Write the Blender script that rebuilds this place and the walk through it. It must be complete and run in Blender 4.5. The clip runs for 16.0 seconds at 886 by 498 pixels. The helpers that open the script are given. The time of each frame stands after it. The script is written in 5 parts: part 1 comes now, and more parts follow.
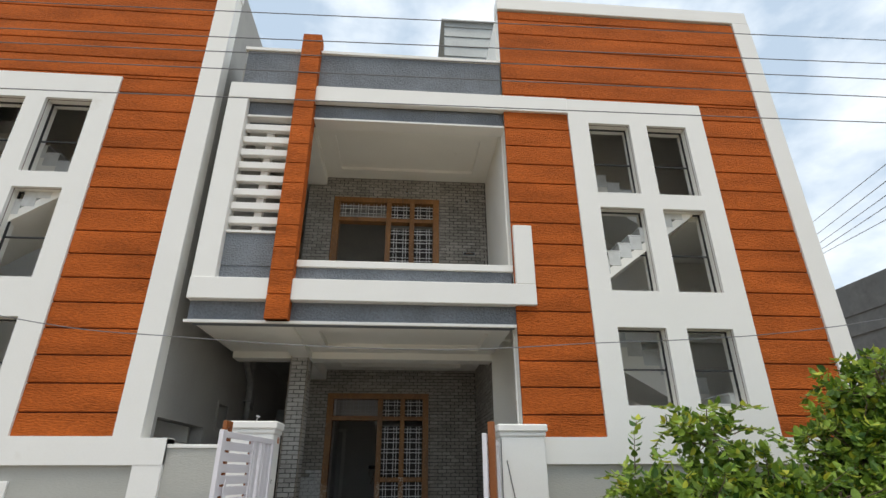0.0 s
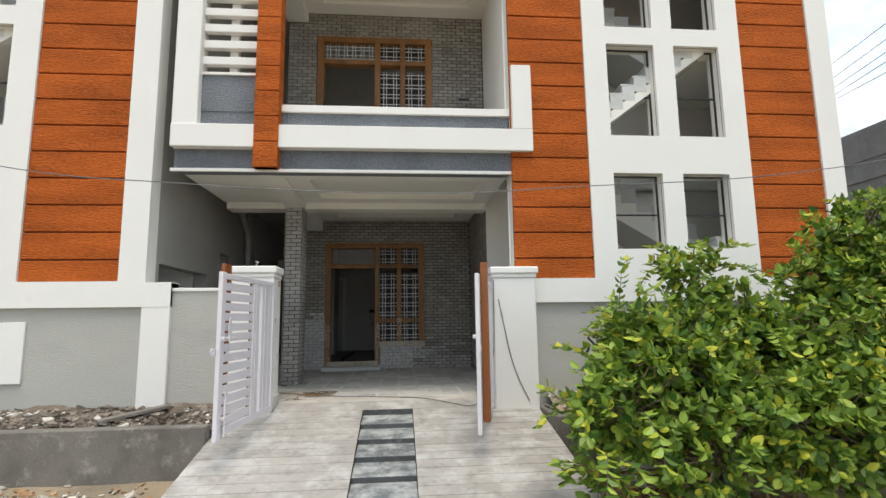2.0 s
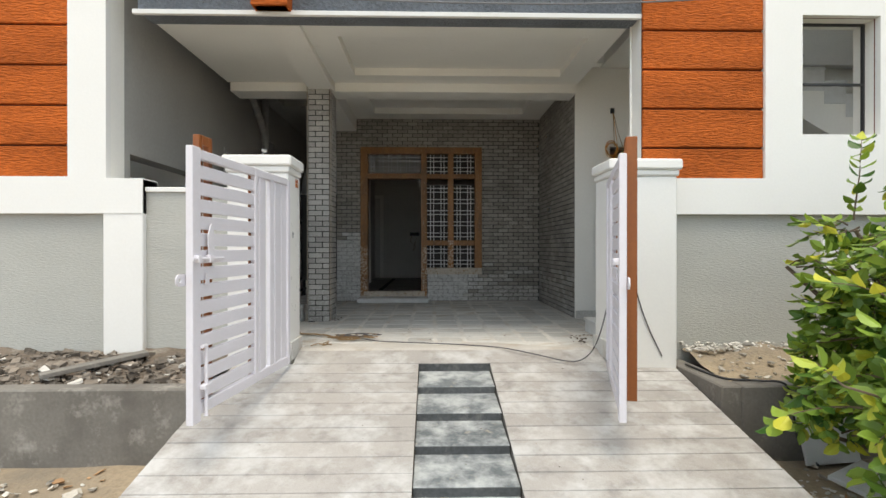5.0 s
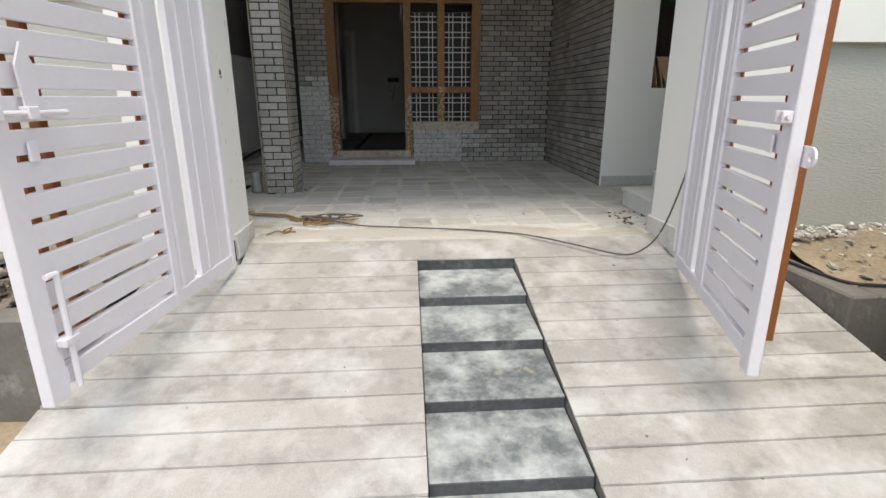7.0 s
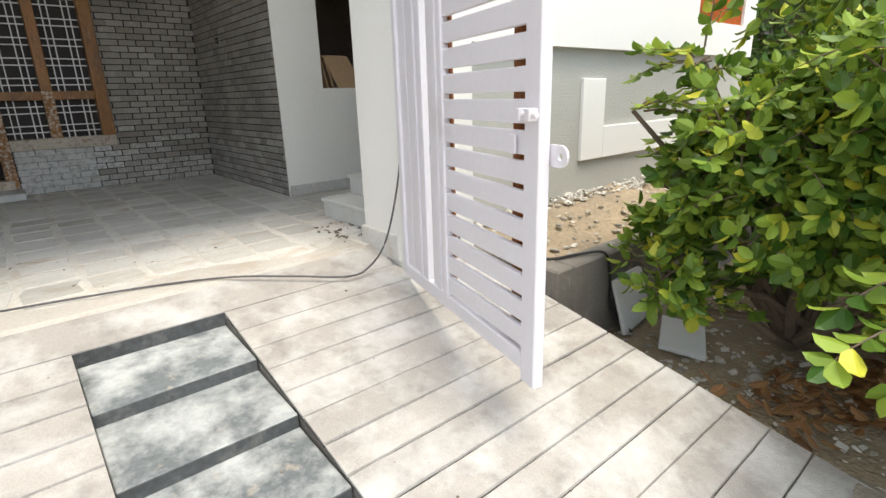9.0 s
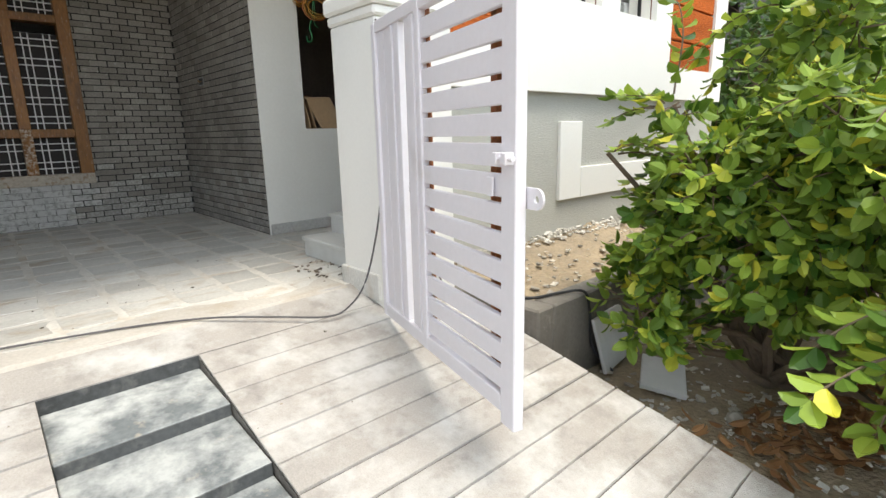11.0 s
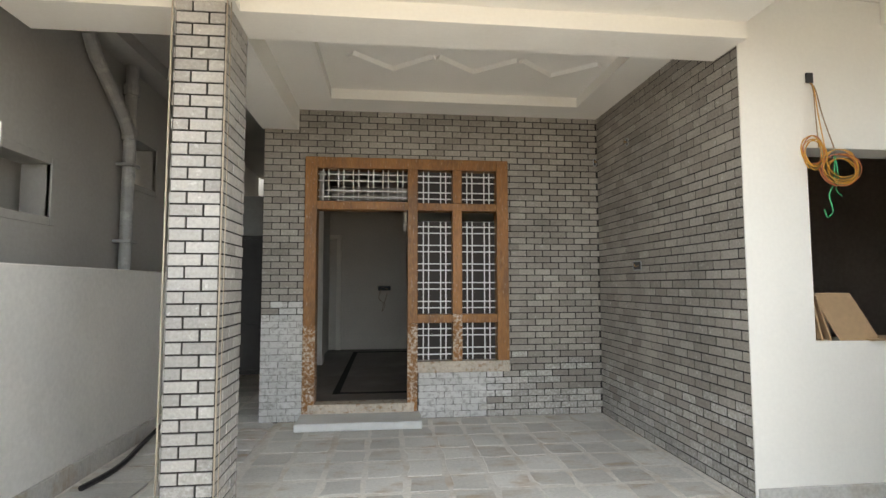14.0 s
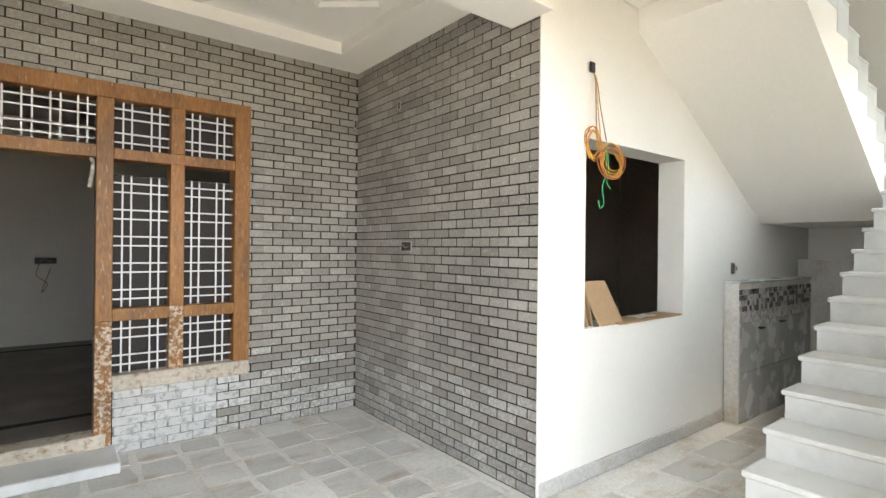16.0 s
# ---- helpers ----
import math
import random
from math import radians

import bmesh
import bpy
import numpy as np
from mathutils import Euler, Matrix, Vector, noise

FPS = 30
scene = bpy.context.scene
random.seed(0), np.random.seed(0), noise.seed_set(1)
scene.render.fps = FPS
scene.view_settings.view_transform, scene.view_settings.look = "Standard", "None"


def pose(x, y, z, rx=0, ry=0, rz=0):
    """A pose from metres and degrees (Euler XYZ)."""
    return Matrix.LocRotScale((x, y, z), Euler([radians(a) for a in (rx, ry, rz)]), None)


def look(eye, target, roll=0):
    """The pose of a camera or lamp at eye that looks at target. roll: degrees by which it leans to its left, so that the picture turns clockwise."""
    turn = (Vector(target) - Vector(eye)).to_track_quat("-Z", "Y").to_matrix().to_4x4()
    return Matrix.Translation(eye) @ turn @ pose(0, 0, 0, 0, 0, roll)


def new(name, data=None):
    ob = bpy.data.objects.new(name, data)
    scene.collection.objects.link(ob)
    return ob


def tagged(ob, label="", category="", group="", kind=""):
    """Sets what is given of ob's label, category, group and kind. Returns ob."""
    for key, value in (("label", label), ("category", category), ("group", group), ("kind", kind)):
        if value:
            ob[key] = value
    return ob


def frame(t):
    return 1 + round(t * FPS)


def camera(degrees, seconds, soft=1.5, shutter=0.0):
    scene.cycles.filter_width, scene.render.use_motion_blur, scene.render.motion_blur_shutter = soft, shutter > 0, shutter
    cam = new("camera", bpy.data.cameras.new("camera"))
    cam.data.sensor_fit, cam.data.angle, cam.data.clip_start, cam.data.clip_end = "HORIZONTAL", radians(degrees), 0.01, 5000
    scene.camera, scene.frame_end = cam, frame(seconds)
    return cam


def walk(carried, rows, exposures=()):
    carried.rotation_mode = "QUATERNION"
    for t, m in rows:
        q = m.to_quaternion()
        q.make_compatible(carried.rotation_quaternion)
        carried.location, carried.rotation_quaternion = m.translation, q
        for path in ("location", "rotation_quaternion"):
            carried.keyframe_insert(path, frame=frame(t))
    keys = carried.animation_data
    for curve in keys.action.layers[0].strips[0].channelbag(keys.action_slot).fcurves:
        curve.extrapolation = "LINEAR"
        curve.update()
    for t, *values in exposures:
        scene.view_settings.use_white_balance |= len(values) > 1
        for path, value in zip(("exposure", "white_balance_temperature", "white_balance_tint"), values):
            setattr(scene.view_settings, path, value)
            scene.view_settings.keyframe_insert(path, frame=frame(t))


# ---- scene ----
cam = camera(81.8, 16.0)
PATH = [
    (0, (0.02, 0.853, 1.124), (0.166, 2.678, 1.928), -0.2),
    (0.5, (0.038, 0.889, 1.117), (0.208, 2.723, 1.897), -0.8),
    (1, (0.076, 0.923, 1.086), (0.264, 2.812, 1.714), -1.1),
    (1.5, (0.064, 0.952, 1.056), (0.249, 2.894, 1.494), -1.0),
    (2, (0.058, 1.008, 1.025), (0.229, 2.982, 1.297), -0.8),
    (2.5, (0.026, 1.193, 0.959), (0.178, 3.181, 1.108), 0.0),
    (3, (-0.022, 1.525, 0.939), (0.102, 3.519, 1.02), 0.3),
    (3.5, (-0.013, 1.919, 0.896), (0.08, 3.916, 0.944), 0.2),
    (3.7, (-0.055, 2.082, 0.887), (0.024, 4.08, 0.92), 0.1),
    (6, (-0.326, 3.969, 0.957), (-0.283, 5.967, 0.878), -0.0),
    (6.5, (-0.348, 4.292, 0.944), (-0.292, 6.263, 0.614), -0.1),
    (7, (-0.446, 4.552, 0.909), (-0.315, 6.466, 0.341), -0.1),
    (7.5, (-0.521, 4.72, 0.888), (-0.306, 6.585, 0.2), -0.7),
    (8, (-0.512, 4.93, 0.879), (-0.191, 6.786, 0.208), -1.7),
    (8.5, (-0.452, 5.114, 0.913), (0.25, 6.887, 0.31), -2.0),
    (9, (-0.442, 5.172, 0.914), (0.79, 6.637, 0.334), -1.7),
    (9.2, (-0.442, 5.182, 0.877), (0.95, 6.504, 0.317), -1.5),
    (10.25, (-0.436, 5.175, 0.905), (1.39, 5.96, 0.42), -1.2),
    (11.3, (-0.43, 5.16, 0.938), (0.519, 6.862, 0.489), -0.9),
    (11.5, (-0.468, 5.211, 0.942), (0.293, 7.0, 0.473), -0.6),
    (12, (-0.568, 5.562, 0.916), (-0.159, 7.462, 0.445), -0.5),
    (12.5, (-0.629, 5.979, 1.014), (-0.375, 7.931, 0.657), -0.3),
    (13, (-0.604, 6.334, 1.164), (-0.441, 8.322, 1.021), 0.1),
    (13.5, (-0.634, 6.619, 1.267), (-0.469, 8.612, 1.306), 0.1),
    (14, (-0.681, 6.854, 1.369), (-0.465, 8.837, 1.508), -0.1),
    (14.5, (-0.688, 7.038, 1.376), (-0.423, 9.012, 1.559), -0.2),
    (15, (-0.656, 7.331, 1.46), (-0.32, 9.296, 1.621), 0.4),
    (15.5, (-0.698, 7.582, 1.462), (-0.052, 9.473, 1.543), 0.4),
    (16, (-0.756, 7.812, 1.517), (0.474, 9.39, 1.519), 0.6),
]
EXPOSURES = [(0.0, 0.54, 7000, 8), (2.0, 0.84, 7100, 8), (3.5, 1.06, 7150, 8), (6.0, 1.12, 7200, 8), (7.0, 1.16, 7150, 9), (9.0, 1.57, 7250, 9), (11.5, 1.58, 7200, 8), (12.5, 1.68, 7250, 9),
             (13.0, 2.08, 7450, 10), (14.0, 2.82, 7550, 10), (15.0, 3.02, 7400, 10), (15.5, 3.1, 7350, 10), (16.0, 3.55, 7400, 10)]
walk(cam, [(t, look(eye, target, roll)) for t, eye, target, roll in PATH], EXPOSURES)

# ---- world, sun, exposure ----
world = bpy.data.worlds.new("overcast_sky")
scene.world = world
world.use_nodes = True
wn, wl = world.node_tree.nodes, world.node_tree.links
wn.clear()
w_out = wn.new("ShaderNodeOutputWorld")
w_bg = wn.new("ShaderNodeBackground")
w_sky = wn.new("ShaderNodeTexSky")
w_sky.sky_type = "NISHITA"
w_sky.sun_disc = False
w_sky.sun_elevation, w_sky.sun_rotation = radians(73), radians(180)
w_co = wn.new("ShaderNodeTexCoord")
w_map = wn.new("ShaderNodeMapping")
w_map.inputs["Scale"].default_value = (1.6, 1.6, 3.2)
w_map.inputs["Location"].default_value = (0.7, 0.2, 0.4)
w_noise = wn.new("ShaderNodeTexNoise")
w_noise.inputs["Scale"].default_value = 1.7
w_noise.inputs["Detail"].default_value = 7
w_noise.inputs["Roughness"].default_value = 0.55
w_ramp = wn.new("ShaderNodeValToRGB")
w_ramp.color_ramp.elements[0].position, w_ramp.color_ramp.elements[0].color = 0.42, (3.7, 4.7, 6.1, 1)
w_ramp.color_ramp.elements[1].position, w_ramp.color_ramp.elements[1].color = 0.74, (10.4, 10.8, 11.4, 1)
w_mix = wn.new("ShaderNodeMix")
w_mix.data_type = "RGBA"
w_mix.inputs["Factor"].default_value = 0.86
wl.new(w_co.outputs["Generated"], w_map.inputs["Vector"])
wl.new(w_map.outputs["Vector"], w_noise.inputs["Vector"])
wl.new(w_noise.outputs["Fac"], w_ramp.inputs["Fac"])
wl.new(w_sky.outputs["Color"], w_mix.inputs["A"])
wl.new(w_ramp.outputs["Color"], w_mix.inputs["B"])
wl.new(w_mix.outputs["Result"], w_bg.inputs["Color"])
w_bg.inputs["Strength"].default_value = 0.11
wl.new(w_bg.outputs["Background"], w_out.inputs["Surface"])

sun = new("sun", bpy.data.lights.new("sun", "SUN"))
sun.data.energy, sun.data.angle, sun.data.color = 1.3, radians(26), (1.0, 0.95, 0.88)
sun.matrix_world = look((0.9, 2.6, 16), (0.5, 7.5, 0))

# ---- helpers of the scene ----
FRONT = []  # the house fronts, set out on a larger module
FIT = Matrix.Translation((0, -0.16, 0)) @ Matrix.Diagonal((0.938, 1, 0.945, 1))  # brings them to true size


def bx(bm, x0, x1, y0, y1, z0, z1, bevel=0.0, m=None):
    """Adds one box, bevelled if asked, turned by m."""
    vs = [bm.verts.new((x, y, z)) for x in (x0, x1) for y in (y0, y1) for z in (z0, z1)]
    fs = [bm.faces.new([vs[i] for i in q]) for q in ((0, 1, 3, 2), (4, 6, 7, 5), (0, 4, 5, 1), (2, 3, 7, 6), (0, 2, 6, 4), (1, 5, 7, 3))]
    if bevel:
        es = {e for f in fs for e in f.edges}
        out = bmesh.ops.bevel(bm, geom=list(es), offset=bevel, segments=1, affect="EDGES", profile=0.5)
        vs = list({v for f in out["faces"] for v in f.verts} | {v for v in vs if v.is_valid})
    if m is not None:
        for v in vs:
            if v.is_valid:
                v.co = m @ v.co
    return vs


def tube(bm, pts, r, sides=8, cap=True):
    """A round tube through the points."""
    pts = [Vector(p) for p in pts]
    rings = []
    for i, p in enumerate(pts):
        d = (pts[min(i + 1, len(pts) - 1)] - pts[max(i - 1, 0)]).normalized()
        a = d.cross(Vector((0, 0, 1)) if abs(d.z) < 0.9 else Vector((1, 0, 0))).normalized()
        b = d.cross(a)
        rr = r[i] if isinstance(r, (list, tuple)) else r
        rings.append([bm.verts.new(p + rr * (math.cos(k * math.tau / sides) * a + math.sin(k * math.tau / sides) * b)) for k in range(sides)])
    for u, v in zip(rings, rings[1:]):
        for k in range(sides):
            bm.faces.new((u[k], u[(k + 1) % sides], v[(k + 1) % sides], v[k]))
    if cap:
        bm.faces.new(rings[0][::-1])
        bm.faces.new(rings[-1])


def mesh(name, bm, material):
    me = bpy.data.meshes.new(name)
    bmesh.ops.recalc_face_normals(bm, faces=bm.faces)
    bm.to_mesh(me)
    bm.free()
    me.materials.append(material)
    return me


def part(name, bm, material, parent, label=""):
    ob = new(name, mesh(name, bm, material))
    ob.parent = parent
    if label:
        ob["label"] = label
    return ob


def box_part(name, box, material, parent, label="", bevel=0.004, m=None):
    bm = bmesh.new()
    bx(bm, *box, bevel=bevel, m=m)
    return part(name, bm, material, parent, label)


def thing(name, label, category, at=(0, 0, 0), group="", kind=""):
    e = new(name)
    e.location = at
    e.empty_display_size = 0.1
    return tagged(e, label, category, group, kind)


def setting(name, bm, material, label, category="wall"):
    bmesh.ops.remove_doubles(bm, verts=bm.verts, dist=0.0005)
    return tagged(new(name, mesh(name, bm, material)), label, category, kind="structure")


def wall_y(bm, y0, y1, x0, x1, z0, z1, holes=()):
    """A wall along x, between y0 and y1, with holes (x0, x1, z0, z1)."""
    xs = sorted({x0, x1, *(v for h in holes for v in h[:2] if x0 < v < x1)})
    zs = sorted({z0, z1, *(v for h in holes for v in h[2:] if z0 < v < z1)})
    for a, b in zip(xs, xs[1:]):
        for c, d in zip(zs, zs[1:]):
            if not any(h[0] <= a and b <= h[1] and h[2] <= c and d <= h[3] for h in holes):
                bx(bm, a, b, y0, y1, c, d)


def wall_x(bm, x0, x1, y0, y1, z0, z1, holes=()):
    ys = sorted({y0, y1, *(v for h in holes for v in h[:2] if y0 < v < y1)})
    zs = sorted({z0, z1, *(v for h in holes for v in h[2:] if z0 < v < z1)})
    for a, b in zip(ys, ys[1:]):
        for c, d in zip(zs, zs[1:]):
            if not any(h[0] <= a and b <= h[1] and h[2] <= c and d <= h[3] for h in holes):
                bx(bm, x0, x1, a, b, c, d)


# ---- materials ----


def paint(name, base, rough=0.7, vary=0.12, grain=60.0, bump=0.15, stain=None, stain_scale=1.5, stain_at=(0.52, 0.72), dist=0.004, stretch=(1, 1, 1), piece=0.0, metal=0.0, spec=0.4, dust=None):
    """A surface with colour drift at two scales, stains, fine relief and, for pieces, a tone of each piece's own."""
    mat = bpy.data.materials.new(name)
    mat.use_nodes = True
    n, l = mat.node_tree.nodes, mat.node_tree.links
    bsdf = n["Principled BSDF"]
    bsdf.inputs["Roughness"].default_value = rough
    bsdf.inputs["Metallic"].default_value = metal
    bsdf.inputs["Specular IOR Level"].default_value = spec
    geo = n.new("ShaderNodeNewGeometry")
    mp = n.new("ShaderNodeMapping")
    mp.inputs["Scale"].default_value = stretch
    l.new(geo.outputs["Position"], mp.inputs["Vector"])

    def noise_tex(scale, detail=4):
        t = n.new("ShaderNodeTexNoise")
        t.inputs["Scale"].default_value, t.inputs["Detail"].default_value = scale, detail
        l.new(mp.outputs["Vector"], t.inputs["Vector"])
        return t

    def mixed(a, b, fac, kind="MIX"):
        m = n.new("ShaderNodeMix")
        m.data_type, m.blend_type = "RGBA", kind
        for key, v in (("A", a), ("B", b), ("Factor", fac)):
            if isinstance(v, (int, float)):
                m.inputs[key].default_value = v
            elif isinstance(v, tuple):
                m.inputs[key].default_value = (*v, 1)
            else:
                l.new(v, m.inputs[key])
        return m.outputs["Result"]

    def ranged(out, a, b, c, d):
        r = n.new("ShaderNodeMapRange")
        for key, v in zip(("From Min", "From Max", "To Min", "To Max"), (a, b, c, d)):
            r.inputs[key].default_value = v
        l.new(out, r.inputs["Value"])
        return r.outputs["Result"]

    big, fine = noise_tex(1.3, 5), noise_tex(grain, 3)
    dark = tuple(c * (1 - 2 * vary) for c in base)
    light = tuple(min(1, c * (1 + vary)) for c in base)
    col = mixed(dark, light, ranged(big.outputs["Fac"], 0.3, 0.7, 0, 1))
    col = mixed(col, mixed(dark, light, ranged(fine.outputs["Fac"], 0.3, 0.7, 0, 1)), 0.45)
    if stain:
        st = noise_tex(stain_scale, 9)
        st.inputs["Roughness"].default_value = 0.62
        col = mixed(col, stain, ranged(st.outputs["Fac"], *stain_at, 0, 0.85))
    if dust:
        du = noise_tex(dust[1], 9)
        du.inputs["Roughness"].default_value = 0.66
        du.inputs["Distortion"].default_value = 0.0
        col = mixed(col, dust[0], ranged(du.outputs["Fac"], dust[2], dust[3], 0, 1))
    if piece:
        info = n.new("ShaderNodeObjectInfo")
        isl = n.new("ShaderNodeNewGeometry")
        add = n.new("ShaderNodeMath")
        add.operation = "ADD"
        l.new(info.outputs["Random"], add.inputs[0])
        l.new(isl.outputs["Random Per Island"], add.inputs[1])
        fr = n.new("ShaderNodeMath")
        fr.operation = "FRACT"
        l.new(add.outputs[0], fr.inputs[0])
        hsv = n.new("ShaderNodeHueSaturation")
        l.new(col, hsv.inputs["Color"])
        l.new(ranged(fr.outputs[0], 0, 1, 1 - piece, 1 + piece), hsv.inputs["Value"])
        col = hsv.outputs["Color"]
    l.new(col, bsdf.inputs["Base Color"])
    l.new(ranged(fine.outputs["Fac"], 0.3, 0.7, max(0, rough - 0.08), min(1, rough + 0.08)), bsdf.inputs["Roughness"])
    if bump:
        bp = n.new("ShaderNodeBump")
        bp.inputs["Strength"].default_value, bp.inputs["Distance"].default_value = bump, dist
        l.new(fine.outputs["Fac"], bp.inputs["Height"])
        l.new(bp.outputs["Normal"], bsdf.inputs["Normal"])
    return mat


ORANGE = paint("orange_textured_plaster", (0.52, 0.122, 0.024), 0.85, 0.28, 30, 1.0, stretch=(0.55, 1, 2.6), dist=0.03, spec=0.15)
WHITE = paint("white_exterior_paint", (0.80, 0.79, 0.76), 0.6, 0.02, 50, 0.12, stain=(0.62, 0.58, 0.5), stain_at=(0.66, 0.85))
CREAM = paint("cream_white_wall_paint", (0.84, 0.825, 0.775), 0.65, 0.025, 40, 0.1, stain=(0.6, 0.56, 0.48), stain_at=(0.66, 0.85), stain_scale=2.5)
GREY_FASCIA = paint("blue_grey_textured_plaster", (0.19, 0.21, 0.235), 0.85, 0.22, 40, 1.0, dist=0.03)
GREY_WALL = paint("light_grey_rough_plaster", (0.45, 0.447, 0.412), 0.85, 0.05, 45, 0.45, dist=0.012, stretch=(0.6, 1, 2.0), stain=(0.34, 0.345, 0.33), stain_at=(0.58, 0.85))
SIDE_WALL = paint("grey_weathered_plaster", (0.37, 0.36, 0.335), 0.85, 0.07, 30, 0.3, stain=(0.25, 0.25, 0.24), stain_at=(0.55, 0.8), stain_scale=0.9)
JOINT = paint("dark_mortar", (0.025, 0.024, 0.023), 0.95, 0.2, 90, 0.3)
BRICK = paint("grey_stone_brick", (0.325, 0.304, 0.274), 0.85, 0.19, 55, 0.8, piece=0.2, dist=0.005, stain=(0.46, 0.445, 0.42), stain_at=(0.60, 0.70), stain_scale=30, dust=((0.19, 0.176, 0.158), 45.0, 0.58, 0.72), spec=0.25)
# paler copy of BRICK: the column's stronger outdoor light is put into the colour
BRICK_LIT = paint("lit_grey_column_brick", (0.42, 0.405, 0.38), 0.85, 0.16, 55, 0.8, piece=0.14, dist=0.005, stain=(0.56, 0.55, 0.53), stain_at=(0.60, 0.70), stain_scale=30, dust=((0.28, 0.27, 0.25), 45.0, 0.58, 0.72), spec=0.25)
CONCRETE = paint("pale_ramp_concrete", (0.395, 0.370, 0.345), 0.85, 0.13, 150, 0.6, stain=(0.255, 0.238, 0.222), stain_scale=7.5, stain_at=(0.50, 0.72), dust=((0.52, 0.51, 0.495), 3.2, 0.47, 0.66), piece=0.05, dist=0.006, spec=0.2)
DARK_CONCRETE = paint("dark_raw_concrete", (0.205, 0.19, 0.168), 0.9, 0.16, 40, 0.5, stain=(0.12, 0.108, 0.095), stain_scale=2.2, stain_at=(0.46, 0.7), dust=((0.34, 0.32, 0.285), 5.0, 0.56, 0.72))
STONE = paint("grey_floor_stone", (0.62, 0.61, 0.58), 0.8, 0.17, 45, 0.25, stain=(0.43, 0.34, 0.25), stain_scale=2.3, stain_at=(0.53, 0.68), dust=((0.60, 0.585, 0.55), 6.0, 0.46, 0.74), piece=0.13, stretch=(1, 1.8, 1), spec=0.2)
GROUT = paint("pale_cement_grout", (0.69, 0.665, 0.62), 0.85, 0.14, 40, 0.3, stain=(0.46, 0.38, 0.29), stain_scale=3, spec=0.2)
PAD = paint("slate_drain_pad", (0.15, 0.165, 0.172), 0.75, 0.2, 45, 0.5, stain=(0.36, 0.32, 0.26), stain_scale=11, stain_at=(0.60, 0.72), dust=((0.42, 0.435, 0.43), 5.0, 0.41, 0.64), piece=0.10, spec=0.25)
WOOD = paint("varnished_teak", (0.29, 0.128, 0.036), 0.45, 0.28, 26, 0.2, stretch=(3, 3, 0.6), stain=(0.12, 0.065, 0.034), stain_scale=3.0, stain_at=(0.52, 0.75), dust=((0.52, 0.43, 0.33), 30, 0.60, 0.74))
WOOD_WORN = paint("paint_splashed_worn_wood", (0.54, 0.48, 0.40), 0.75, 0.2, 30, 0.3, stain=(0.27, 0.16, 0.085), stain_scale=20, stain_at=(0.54, 0.66))
GATE_PAINT = paint("lilac_white_gate_primer", (0.72, 0.695, 0.735), 0.5, 0.03, 40, 0.08, stain=(0.55, 0.52, 0.52), stain_at=(0.66, 0.8))
BROWN_METAL = paint("brown_painted_steel", (0.27, 0.085, 0.022), 0.42, 0.1, 50, 0.08)
GRILLE = paint("white_grille_rod", (0.72, 0.72, 0.72), 0.4, 0.03, 80, 0.05)
GROUND = paint("sandy_dirt", (0.36, 0.285, 0.195), 0.95, 0.18, 35, 0.8, stain=(0.17, 0.145, 0.115), stain_scale=1.2, stain_at=(0.45, 0.7), dist=0.02)
ROOM = paint("bare_room_plaster", (0.66, 0.64, 0.60), 0.8, 0.06, 30, 0.1)
# one even brown, darker than the plaster of the other rooms
KITCHEN = paint("brown_kitchen_wall", (0.36, 0.30, 0.25), 0.9, 0.15, 20, 0.2)
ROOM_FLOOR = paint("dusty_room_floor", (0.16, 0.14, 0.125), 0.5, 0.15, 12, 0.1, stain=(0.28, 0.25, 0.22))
MARBLE = paint("pale_step_marble", (0.62, 0.63, 0.62), 0.4, 0.06, 10, 0.06, stain=(0.5, 0.5, 0.48), stain_scale=4)
RISER = paint("dark_slate_riser", (0.085, 0.09, 0.092), 0.8, 0.3, 40, 0.4, stain=(0.2, 0.2, 0.19), stain_scale=8)
WASH = paint("spilt_cement_wash", (0.52, 0.49, 0.45), 0.85, 0.12, 60, 0.3, stain=(0.40, 0.34, 0.27), stain_scale=3.5, stain_at=(0.52, 0.68), spec=0.2)
STEEL = paint("galvanised_sheet", (0.36, 0.38, 0.38), 0.5, 0.1, 20, 0.1, metal=0.4)
PVC = paint("grey_drain_pipe", (0.30, 0.30, 0.29), 0.5, 0.1, 20, 0.1, stain=(0.5, 0.48, 0.45), stain_scale=6)
BLACK = paint("black_cable_rubber", (0.03, 0.03, 0.032), 0.5, 0.1, 50, 0)

EARTH = paint("brown_dug_earth", (0.165, 0.13, 0.10), 0.95, 0.25, 30, 0.9, stain=(0.30, 0.27, 0.23), stain_scale=4, stain_at=(0.52, 0.7), dist=0.02)

# ---- ground and ramp ----
GZ = -0.60
bm = bmesh.new()
R = 400
NX, NY = 90, 60
grid = {}
for i in range(NX + 1):
    for j in range(NY + 1):
        x, y = -14 + 28 * i / NX, -9 + 18 * j / NY
        h = 0.05 * noise.noise((x * 0.7, y * 0.7, 3)) + 0.025 * noise.noise((x * 3, y * 3, 5))
        edge = min(1, (14 - abs(x)) / 3, (y + 9) / 3)
        grid[i, j] = bm.verts.new((x, y, GZ + h * max(0, edge) - 0.02))
for i in range(NX):
    for j in range(NY):
        bm.faces.new((grid[i, j], grid[i + 1, j], grid[i + 1, j + 1], grid[i, j + 1]))
